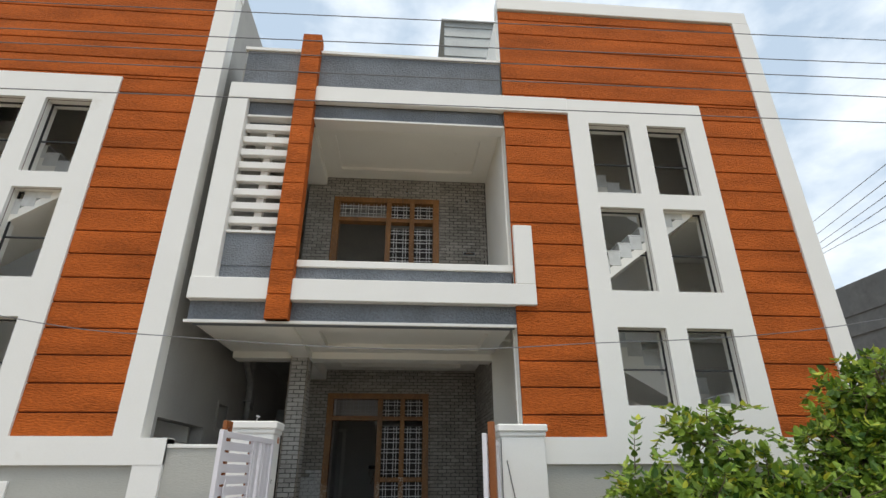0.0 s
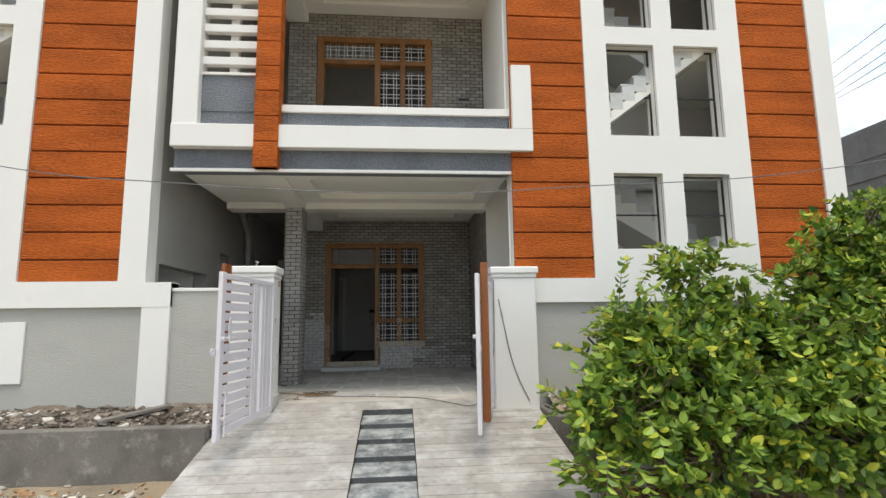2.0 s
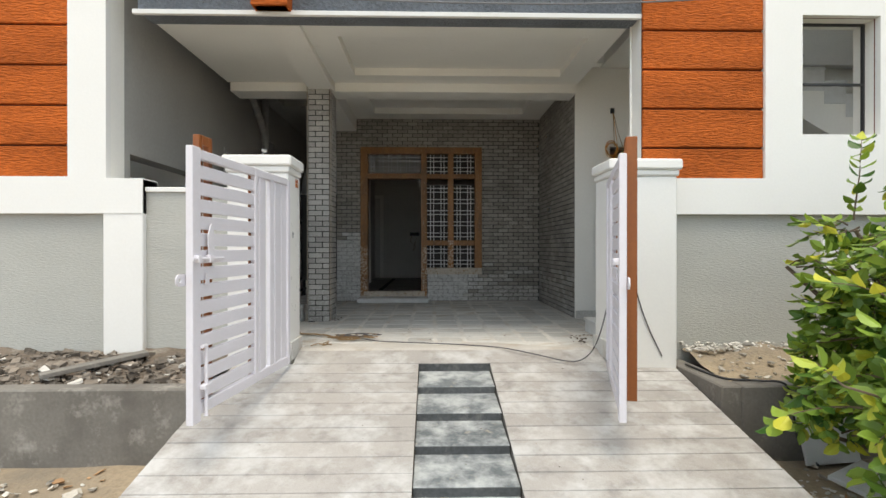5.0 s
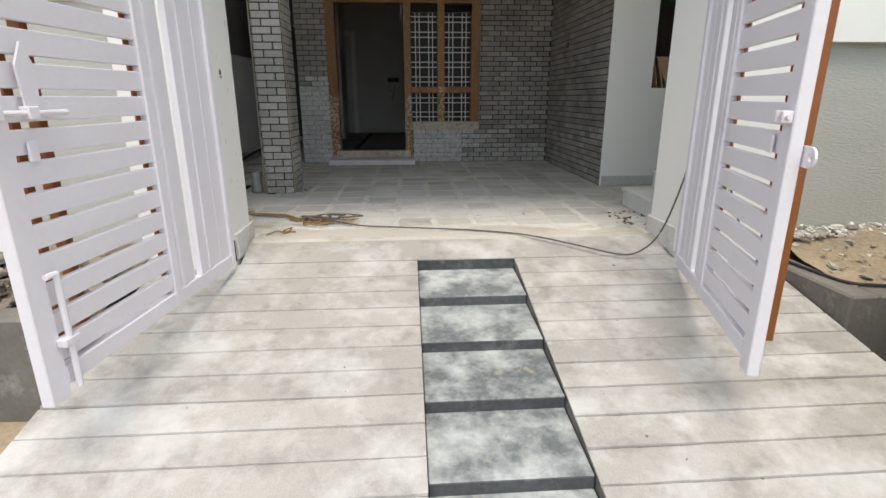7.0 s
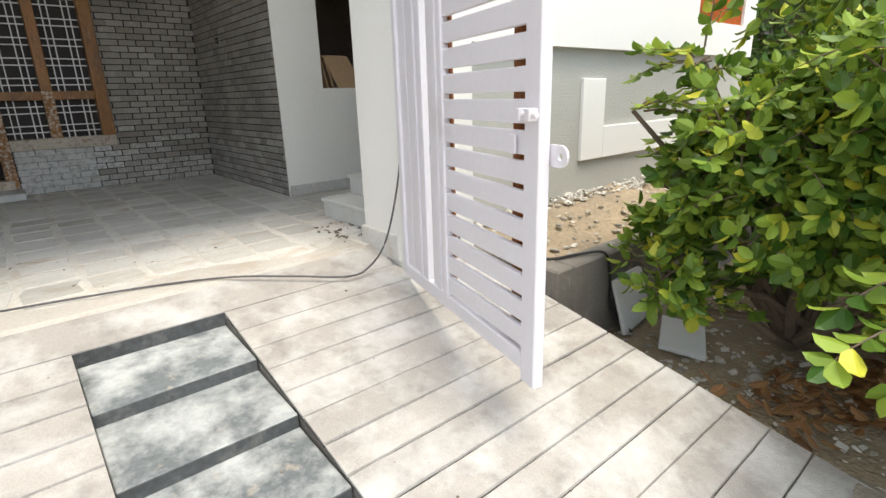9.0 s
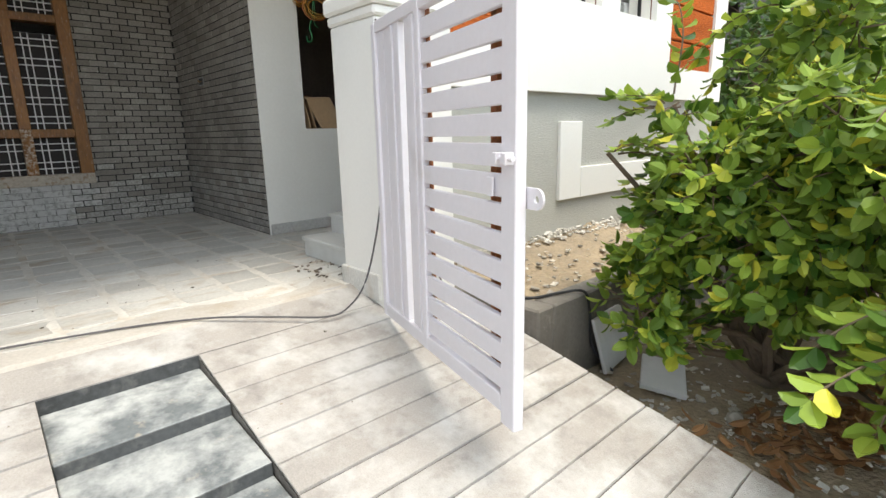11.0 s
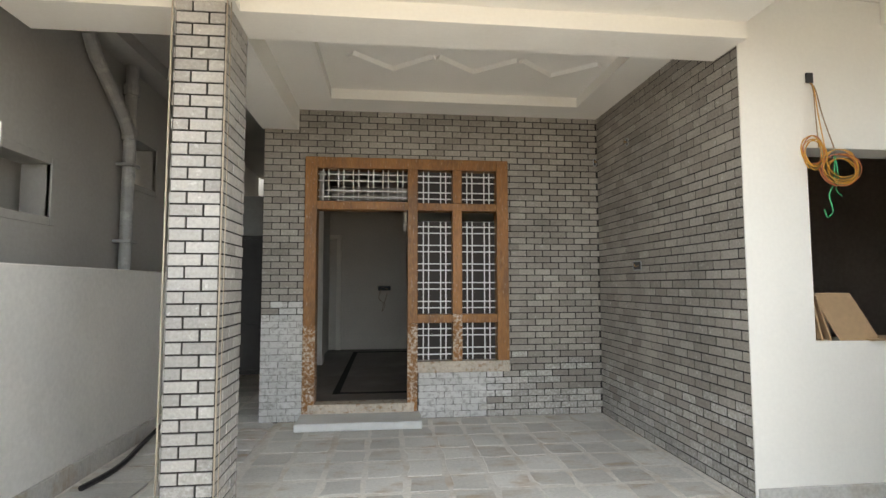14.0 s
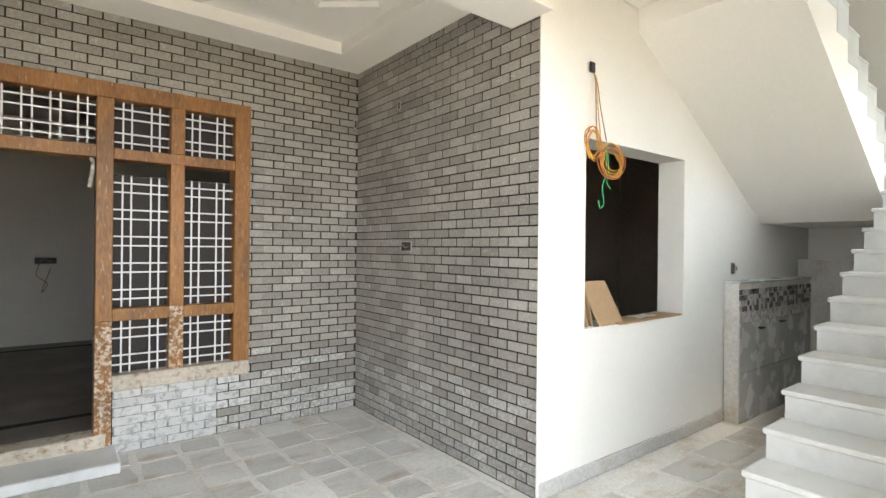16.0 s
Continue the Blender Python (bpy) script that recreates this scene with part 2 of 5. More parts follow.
for x0, x1, y0, y1 in ((-R, -14, -R, R), (14, R, -R, R), (-14, 14, -R, -9), (-14, 14, 9, R)):
    vs = [bm.verts.new((x, y, GZ - 0.02)) for x, y in ((x0, y0), (x1, y0), (x1, y1), (x0, y1))]
    bm.faces.new(vs)
setting("ground", bm, GROUND, "sandy dirt street ground with scattered rubble", "ground")

RAMP_X0, RAMP_X1, DR0, DR1 = -1.99, 1.81, -0.398, 0.224
RAMP_TOP, RAMP_END = 7.645, 5.32


def ramp_z(y):
    return -0.077 + 0.216 * (y - 7.645)


bm = bmesh.new()
vs = bx(bm, RAMP_X0 + 0.01, DR0 - 0.002, RAMP_END, 7.98, -0.75, 0)
vs += bx(bm, DR1 + 0.002, RAMP_X1 - 0.01, RAMP_END, 7.98, -0.75, 0)
vs += bx(bm, DR0 - 0.03, DR1 + 0.03, RAMP_END, 7.98, -0.75, -0.10)
for v in vs:
    v.co.z += min(ramp_z(v.co.y), -0.03) - 0.013
ramp = setting("ramp", bm, DARK_CONCRETE, "pale grooved concrete entrance ramp with stepped drain", "ramp")

# ---- porch floor ----
bm = bmesh.new()
bx(bm, -1.76, 1.62, 7.90, 12.3, -0.5, -0.005)
bx(bm, 1.62, 6.3, 8.0, 9.9, -0.5, -0.005)
bx(bm, -2.9, -1.76, 10.45, 17, -0.5, -0.012)
bx(bm, -2.86, -1.76, 9.02, 9.80, -0.5, -0.014)
bx(bm, -2.14, -1.76, 9.80, 10.45, -0.5, -0.012)
floor = setting("floor", bm, GROUT, "grey stone porch floor with pale cement joints", "floor")
bm = bmesh.new()
bx(bm, -2.85, -1.77, 7.9, 10.44, -0.9, -0.58)
# liners over the pale floor edges, so the pit's sides look shaded
bx(bm, -2.85, -2.15, 10.42, 10.445, -0.58, -0.04)
bx(bm, -2.84, -2.18, 9.815, 10.41, -0.58, -0.42)
bx(bm, -2.17, -2.145, 9.81, 10.42, -0.58, -0.04)
# near-black earth: the shade of the deep pit is in its colour
PIT = paint("shaded_pit_earth", (0.055, 0.045, 0.037), 0.95, 0.25, 30, 0.9, stain=(0.14, 0.12, 0.10), stain_scale=7, dist=0.02)
setting("soil_pit", bm, PIT, "unfinished earth pit beside the porch floor", "ground")

# ---- porch walls ----
bm = bmesh.new()
wall_y(bm, 12.225, 12.45, -1.95, 1.83, -0.3, 3.5, [(-1.53, -0.36, -0.3, 2.71), (-0.36, 0.60, 0.46, 2.71)])
wall_back = setting("wall_north", bm, JOINT, "grey brick-clad porch wall with dark joints")
bm = bmesh.new()
wall_x(bm, 1.625, 1.85, 9.90, 12.225, -0.3, 3.5)
wall_right = setting("wall_east", bm, JOINT, "grey brick-clad porch side wall with dark joints")
bm = bmesh.new()
wall_y(bm, 9.905, 10.13, 1.855, 6.30, -0.3, 3.5, [(2.07, 3.38, 1.0, 2.27)])
bx(bm, 1.605, 1.855, 9.895, 9.905, -0.02, 3.5)
setting("wall_kitchen", bm, CREAM, "cream painted wall beside the porch with an unglazed opening")
bm = bmesh.new()
for x0, x1 in ((1.62, 4.25),):
    bx(bm, x0, x1, 9.885, 9.905, 0, 0.10, 0.004)
tagged(new("baseboard", mesh("baseboard", bm, STONE)), "grey stone skirting along cream wall", "skirting", kind="structure")

# rooms behind the openings
bm = bmesh.new()
bx(bm, -1.95, 6.3, 17.0, 17.2, -0.3, 3.3)
bx(bm, -1.94, -1.80, 12.45, 17.0, -0.3, 3.5)
bx(bm, 1.855, 1.93, 12.45, 17.0, -0.3, 3.3)
bx(bm, -1.80, -1.69, 15.1, 15.4, 0.1, 3.2)
setting("wall_room", bm, ROOM, "bare grey plaster walls of the unlit rooms")
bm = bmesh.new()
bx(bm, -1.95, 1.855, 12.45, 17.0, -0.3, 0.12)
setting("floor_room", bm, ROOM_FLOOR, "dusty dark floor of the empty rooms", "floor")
bm = bmesh.new()
bx(bm, -1.95, 1.855, 12.45, 17.2, 3.3, 3.5)
setting("ceiling_room", bm, ROOM, "plain plaster ceiling of the rooms", "ceiling")
bm = bmesh.new()
bx(bm, 1.855, 2.0, 10.13, 12.44, -0.3, 3.3)
bx(bm, 6.3, 6.49, 10.13, 12.6, -0.3, 3.5)
bx(bm, 2.0, 6.3, 12.4, 12.6, -0.3, 3.3)
bx(bm, 2.0, 6.3, 10.13, 12.4, -0.3, 0.12)
bx(bm, 1.86, 6.3, 10.13, 12.6, 3.3, 3.5)
setting("wall_kitchen_inner", bm, KITCHEN, "brown walls of the small kitchen")
bm = bmesh.new()
bx(bm, -1.66, -1.57, 16.93, 16.998, 0.12, 2.25, 0.006)
bx(bm, -1.80, -1.57, 16.93, 16.998, 2.25, 2.34, 0.006)
tagged(new("door_jamb", mesh("door_jamb", bm, CREAM)), "pale painted inner door jamb in room", "door jamb", kind="structure")
bm = bmesh.new()
bx(bm, -1.30, -1.22, 12.9, 16.6, 0.12, 0.124)
bx(bm, -1.30, 1.4, 16.52, 16.6, 0.12, 0.1245)
bx(bm, -1.30, 1.4, 12.9, 12.98, 0.12, 0.1245)
tagged(new("floor_inlay", mesh("floor_inlay", bm, JOINT)), "dark inlay border in the room floor", "inlay", kind="structure")

# ---- porch ceiling: beams and tray mouldings in one mesh ----
CEIL = 3.20
bm = bmesh.new()
bx(bm, -2.89, 1.605, 8.045, 9.80, 3.14, 3.30)  # balcony slab
for v in bx(bm, -1.84, -1.53, 8.045, 9.80, 2.935, 3.14):  # tapered beam from the orange pier to the column
    if v.co.z < 3 and v.co.y < 9:
        v.co.z = 3.02
bx(bm, -2.86, 1.60, 9.80, 10.14, 2.94, 3.49)  # cross beam
bx(bm, -1.97, -1.60, 10.14, 12.21, 2.98, 3.49)  # side beam
bx(bm, -1.60, 1.62, 10.14, 12.22, 3.30, 3.49)


def tray(bm, x0, x1, y0, y1, rim, z0, z1):
    """A sunk ceiling tray: a rim round a raised field."""
    bx(bm, x0, x1, y0, y0 + rim, z0, z1)
    bx(bm, x0, x1, y1 - rim, y1, z0, z1)
    bx(bm, x0, x0 + rim, y0 + rim, y1 - rim, z0, z1)
    bx(bm, x1 - rim, x1, y0 + rim, y1 - rim, z0, z1)


tray(bm, -1.60, 1.62, 10.14, 12.22, 0.36, CEIL, 3.30)
tray(bm, -1.53, 1.605, 8.045, 9.80, 0.30, 3.05, 3.14)
bx(bm, -2.89, -1.84, 8.045, 9.80, 3.05, 3.14)
for k in range(6):
    xa, xb = -1.0 + 0.36 * k, -1.0 + 0.36 * (k + 1)
    ya, yb = (11.35, 11.05) if k % 2 else (11.05, 11.35)
    a, b = Vector((xa, ya, 0)), Vector((xb, yb, 0))
    s = (b - a).normalized().cross(Vector((0, 0, 1))) * 0.03
    lo = [bm.verts.new((p.x, p.y, 3.27)) for p in (a + s, b + s, b - s, a - s)]
    hi = [bm.verts.new((p.x, p.y, 3.305)) for p in (a + s * 2, b + s * 2, b - s * 2, a - s * 2)]
    bm.faces.new(lo[::-1])
    for q in range(4):
        bm.faces.new((lo[q], lo[(q + 1) % 4], hi[(q + 1) % 4], hi[q]))
setting("ceiling", bm, CREAM, "cream plaster porch ceiling with sunk tray and beams", "ceiling")
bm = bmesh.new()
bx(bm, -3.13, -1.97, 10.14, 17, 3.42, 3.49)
# added end wall, only there to shut daylight out of the passage
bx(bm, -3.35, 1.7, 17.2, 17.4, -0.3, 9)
setting("ceiling_passage", bm, SIDE_WALL, "bare concrete soffit and added end wall of the passage", "ceiling")

# ---- brick-clad column ----
column = thing("brick_column", "square porch column clad in grey bricks with dark joints", "column", (-1.71, 9.92, 0))
box_part("core", (-0.135, 0.135, -0.205, 0.205, -0.05, 3.0), JOINT, column)

# ---- house front ----
already = set(bpy.data.objects)
FY = 7.93


def stair_tower(ox, who):
    """The orange stair tower with its white window surround, shifted along x by ox."""
    sh = -0.09 if who == "left" else 0.0  # the neighbour's windows sit a little closer to its edge
    holes = [(a + ox, b + ox, c, d) for a, b in ((3.24 + sh, 4.0 + sh), (4.32 + sh, 5.06 + sh)) for c, d in ((2.06, 3.19), (3.77, 5.23), (5.51, 6.93))]
    bm = bmesh.new()
    wall_y(bm, FY, FY + 0.23, 1.72 + ox, 6.93 + ox, -0.75, 9.62, holes)
    front = setting("wall_front_" + who, bm, CREAM, "rendered front wall of an orange stair tower")
    bm = bmesh.new()
    if who == "left":
        wall_x(bm, 6.72 + ox, 6.93 + ox, FY + 0.23, 10.08, -0.3, 10.0, [(8.25, 9.95, 1.64, 1.92)])
        wall_x(bm, 6.72 + ox, 6.93 + ox, 10.08, 17, -0.3, 10.0, [(10.49, 10.99, 1.97, 2.38), (12.10, 12.66, 2.49, 2.95)])
    else:
        bx(bm, 6.72 + ox, 6.93 + ox, FY + 0.23, 17, -0.3, 10.0)
    bx(bm, 1.70 + ox, 1.93 + ox, 8.16, 9.9, 3.5 if who == "right" else -0.3, 9.6)
    bx(bm, 1.70 + ox, 1.93 + ox, 8.16, 8.165, -0.2, 3.5)
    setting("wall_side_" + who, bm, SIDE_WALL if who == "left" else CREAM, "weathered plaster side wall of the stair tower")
    bm = bmesh.new()
    bx(bm, 1.70 + ox, 6.70 + ox, 9.92, 10.12, 3.51 if who == "right" else -0.3, 9.6)
    bx(bm, 1.94 + ox, 6.71 + ox, 8.17, 9.91, 9.4, 9.59)
    setting("wall_stairwell_" + who, bm, CREAM, "cream inner wall of the stairwell")
    # orange courses
    tops = [9.60] + [9.38 - 0.372 * k for k in range(21)] + [1.64]
    for z, z0 in zip(tops, tops[1:]):
        for c, d, spans in ((max(z0, 7.445), z - 0.02, [(1.715, 6.60)]), (z0, min(z - 0.02, 7.43), [(1.715, 2.88 + sh), (5.42 + sh, 6.60)])):
            for a, b in spans:
                if d - c > 0.02:
                    box_part("panel", (a + ox, b + ox, FY - 0.042, FY, c, d), ORANGE, front, "orange rough plaster band", bevel=0.007)
    bm = bmesh.new()
    wall_y(bm, FY - 0.012, FY, 1.715 + ox, 6.62 + ox, 1.62, 9.61, holes)
    part("groove_backing", bm, paint_groove, front, "dark orange groove lines")
    # white surround
    bm = bmesh.new()
    wall_y(bm, FY - 0.07, FY - 0.012, 2.88 + sh + ox, 5.42 + sh + ox, 1.30, 7.44, [(a, b, c, d) for a, b, c, d in holes])
    bx(bm, 5.42 + sh + ox, 6.60 + ox, FY - 0.07, FY - 0.012, 1.30, 1.64)
    bx(bm, 1.96 + ox, 2.88 + sh + ox, FY - 0.07, FY - 0.012, 1.30, 1.64)
    bx(bm, 6.60 + ox, 6.95 + ox, FY - 0.07, FY - 0.003, 1.3, 9.62)
    bx(bm, 1.70 + ox, 6.95 + ox, FY - 0.07, FY + 0.24, 9.62, 9.93, 0.01)
    tagged(new("trim_" + who, mesh("trim", bm, WHITE)), "white painted raised surround and bands", "trim", kind="structure")
    bm = bmesh.new()
    bx(bm, 1.96 + ox, 6.92 + ox, FY - 0.012, FY, -0.7, 1.30)
    part("plinth", bm, GREY_WALL, front, "light grey rough plaster plinth")
    bm = bmesh.new()
    if who == "left":
        bx(bm, 5.14 + ox, 5.48 + ox, FY - 0.045, FY - 0.012, 0.34, 1.12, 0.004)
        bx(bm, 3.46 + ox, 5.138 + ox, FY - 0.045, FY - 0.012, 0.34, 0.625, 0.004)
    else:
        bx(bm, 3.46 + ox, 3.80 + ox, FY - 0.045, FY - 0.012, 0.36, 1.06, 0.004)
        bx(bm, 3.802 + ox, 5.50 + ox, FY - 0.045, FY - 0.012, 0.36, 0.645, 0.004)
    part("plinth_band", bm, WHITE, front, "raised white band")
    # windows: slim dark frames with a mid rail and clear panes
    for a, b, c, d in holes:
        win = thing("window", "slim dark-framed stairwell window in white surround", "window", ((a + b) / 2, FY + 0.11, c), "stair tower windows", "structure")
        w, h = (b - a) / 2, d - c
        mid = h * 0.46
        for nm, box in (("jamb", (-w, -w + 0.022, -0.015, 0.015, 0, h)), ("jamb", (w - 0.022, w, -0.015, 0.015, 0, h)), ("rail", (-w, w, -0.014, 0.014, mid, mid + 0.022)), ("rail", (-w, w, -0.014, 0.014, h - 0.022, h)), ("rail", (-w, w, -0.014, 0.014, 0, 0.018))):
            box_part(nm, box, BLACK, win, bevel=0.002)


paint_groove = paint("dark_orange_groove", (0.13, 0.03, 0.01), 0.9, 0.1, 50, 0.1)
stair_tower(0, "right")
stair_tower(-10.27, "left")

# balcony front
bm = bmesh.new()
bx(bm, -3.08, 1.73, FY + 0.02, 8.2, 3.20, 3.50)
balcony_wall = setting("wall_balcony", bm, GREY_FASCIA, "blue-grey textured balcony fascia and parapet")
for nm, box in (("parapet", (-3.08, 1.70, FY + 0.04, 8.16, 3.82, 4.06)), ("side_panel", (-2.76, -1.96, FY + 0.03, 8.10, 4.06, 4.60)), ("lintel", (-3.08, 1.70, FY + 0.03, 8.2, 6.83, 7.11)), ("roof_parapet", (-2.95, 1.70, FY + 0.02, 8.2, 7.43, 8.26))):
    box_part(nm, box, GREY_FASCIA, balcony_wall)
bm = bmesh.new()
bx(bm, -3.10, 2.03, FY - 0.11, FY + 0.19, 3.495, 3.825, 0.008)
bx(bm, 1.73, 2.03, FY - 0.11, FY - 0.03, 3.825, 4.82, 0.008)
bx(bm, -3.10, -2.76, FY - 0.09, FY + 0.19, 3.825, 7.11, 0.008)
bx(bm, -3.10, 2.88, FY - 0.09, FY + 0.02, 7.11, 7.44, 0.008)
bx(bm, -3.12, 1.75, FY - 0.01, FY + 0.03, 3.17, 3.215, 0.004)
bx(bm, -1.63, 1.72, FY - 0.0, 8.2, 4.06, 4.17, 0.008)
bx(bm, -1.63, 1.72, FY + 0.0, 8.2, 6.79, 6.83, 0.004)
bx(bm, -3.0, 1.71, FY - 0.02, 8.22, 8.26, 8.33, 0.006)
bx(bm, -2.76, -1.96, FY + 0.0, 8.10, 6.79, 6.83, 0.004)
bx(bm, -2.76, -1.96, FY + 0.0, 8.10, 4.60, 4.64, 0.004)
tagged(new("trim_balcony", mesh("trim_balcony", bm, WHITE)), "white painted balcony bands and caps", "trim", kind="structure")
screen = thing("balcony_screen", "white horizontal louvre bars beside the balcony", "screen", (-2.36, FY + 0.06, 4.62))
for k in range(8):
    z = 0.20 + k * 0.252
    box_part("bar", (-0.40, 0.40, -0.05, 0.05, z - 0.06, z + 0.06), WHITE, screen, bevel=0.008)
box_part("post", (-0.06, 0.06, 0.06, 0.16, 0, 2.1), WHITE, screen)
pier = thing("orange_pier", "orange plaster pier with horizontal grooves up the balcony", "pillar", (-1.797, FY - 0.02, 3.20))
box_part("core", (-0.150, 0.150, -0.10, 0.10, 0.0, 5.36), paint_groove, pier)
z = 0.0
while z < 5.3:
    box_part("panel", (-0.167, 0.167, -0.125, 0.12, z, min(z + 0.36, 5.38)), ORANGE, pier)
    z += 0.372

# upper balcony recess
bm = bmesh.new()
wall_y(bm, 9.925, 10.12, -2.02, 1.70, 3.5, 6.98, [(-1.47, -0.36, 3.5, 6.46), (-0.36, 0.72, 4.22, 6.46)])
wall_up = setting("wall_balcony_back", bm, JOINT, "grey brick-clad wall behind the balcony")
bm = bmesh.new()
bx(bm, -3.08, 1.70, 8.2, 9.92, 6.98, 7.2)
bx(bm, -2.05, -1.66, 8.2, 9.90, 6.72, 6.98)
tray(bm, -1.66, 1.70, 8.2, 9.92, 0.32, 6.92, 6.98)
setting("ceiling_balcony", bm, CREAM, "cream plaster balcony ceiling", "ceiling")
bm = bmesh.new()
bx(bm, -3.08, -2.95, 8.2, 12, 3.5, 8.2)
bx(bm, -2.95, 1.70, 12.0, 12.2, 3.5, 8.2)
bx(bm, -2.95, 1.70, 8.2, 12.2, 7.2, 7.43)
# darker plaster than ROOM, so that the upper doorway looks dark
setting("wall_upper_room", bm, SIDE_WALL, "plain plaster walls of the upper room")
FRONT += [o for o in bpy.data.objects if o not in already and not o.parent]

PASSAGE_WALL = paint("pale_grey_passage_plaster", (0.71, 0.70, 0.67), 0.85, 0.07, 30, 0.3, stain=(0.42, 0.42, 0.40), stain_at=(0.55, 0.8), stain_scale=0.9)
# ---- compound: pillars, low walls, planters ----


def gate_pillar(x0, x1, y0, y1, top=1.72):
    p = thing("gate_pillar", "white painted gate pillar with a stepped cap", "pillar", ((x0 + x1) / 2, (y0 + y1) / 2, 0))
    w, d = (x1 - x0) / 2, (y1 - y0) / 2
    box_part("shaft", (-w, w, -d, d, -0.28, top - 0.145), WHITE, p, bevel=0.012)
    bm = bmesh.new()
    bx(bm, -w - 0.014, w + 0.014, -d - 0.014, d + 0.006, top - 0.145, top - 0.09, 0.012)
    bx(bm, -w - 0.036, w + 0.036, -d - 0.036, d + 0.010, top - 0.09, top, 0.014)
    part("cap", bm, WHITE, p)
    box_part("skirting", (-w - 0.02, w + 0.02, -d + 0.06, d + 0.012, -0.05, 0.11), STONE, p, "grey stone skirting slab")
    return p


pillar_left = gate_pillar(-2.03, -1.514, 7.59, 7.99)
pillar_right = gate_pillar(1.264, 1.825, 7.535, 7.99, 1.69)
# no hollow is cut: a near-black block paints its shade on the foot
box_part("broken_foot", (0.252, 0.2605, -0.19, -0.135, -0.06, 0.075), JOINT, pillar_left, "near-black block painting the shade of a broken hollow")

bm = bmesh.new()
bx(bm, -2.985, -2.12, 7.90, 8.05, -0.6, 1.50)
FRONT.append(setting("wall_compound", bm, GREY_WALL, "light grey rough plaster compound wall"))
bm = bmesh.new()
bx(bm, -3.0, -2.12, 7.88, 8.07, 1.50, 1.545, 0.006)
bx(bm, -3.34, -2.975, 7.845, 8.10, -0.6, 1.62, 0.008)
bx(bm, -3.335, -2.975, 7.84, 8.08, 1.30, 1.622)
FRONT.append(tagged(new("trim_compound", mesh("trim_compound", bm, WHITE)), "white painted wall cap and corner pier", "trim", kind="structure"))
bm = bmesh.new()
bx(bm, -2.98, -2.86, 7.95, 17, -0.4, 1.50, 0.01)
setting("wall_passage", bm, PASSAGE_WALL, "grey plastered boundary wall along the side passage")


bm = bmesh.new()
bx(bm, -2.86, -2.835, 9.02, 17, -0.012, 0.13, 0.004)
tagged(new("baseboard_passage", mesh("baseboard_passage", bm, STONE)), "grey stone skirting along the passage wall", "skirting", kind="structure")


def planter(name, boxes, label):
    bm = bmesh.new()
    for b in boxes:
        bx(bm, *b, bevel=0.012)
    return setting(name, bm, DARK_CONCRETE, label, "kerb")


planter("planter_kerb_1", [(-9, -2.0, 6.85, 7.01, -0.8, -0.07)], "dark raw concrete planter kerb beside the ramp")
planter("planter_kerb_2", [(1.82, 1.97, 6.85, 7.74, -0.8, -0.075), (1.97, 6.6, 6.85, 7.01, -0.8, -0.075)], "dark raw concrete planter kerb along the plinth")
for x0, x1, nm, label in ((-9, -2.0, "planter_soil_1", "loose soil and rubble in the planter"), (1.97, 6.6, "planter_soil_2", "sandy soil in the planter")):
    bm = bmesh.new()
    nx, ny = 70, 10
    vv = {}
    for i in range(nx + 1):
        for j in range(ny + 1):
            x, y = x0 + (x1 - x0) * i / nx, 7.01 + 0.745 * j / ny
            vv[i, j] = bm.verts.new((x, y, -0.12 + 0.15 * j / ny + 0.06 * noise.noise((x * 2.5, y * 2.5, 1)) + 0.03 * noise.noise((x * 9, y * 9, 1))))
    for i in range(nx):
        for j in range(ny):
            bm.faces.new((vv[i, j], vv[i + 1, j], vv[i + 1, j + 1], vv[i, j + 1]))
    setting(nm, bm, EARTH if x0 < 0 else GROUND, label, "soil")

# ---- gates ----


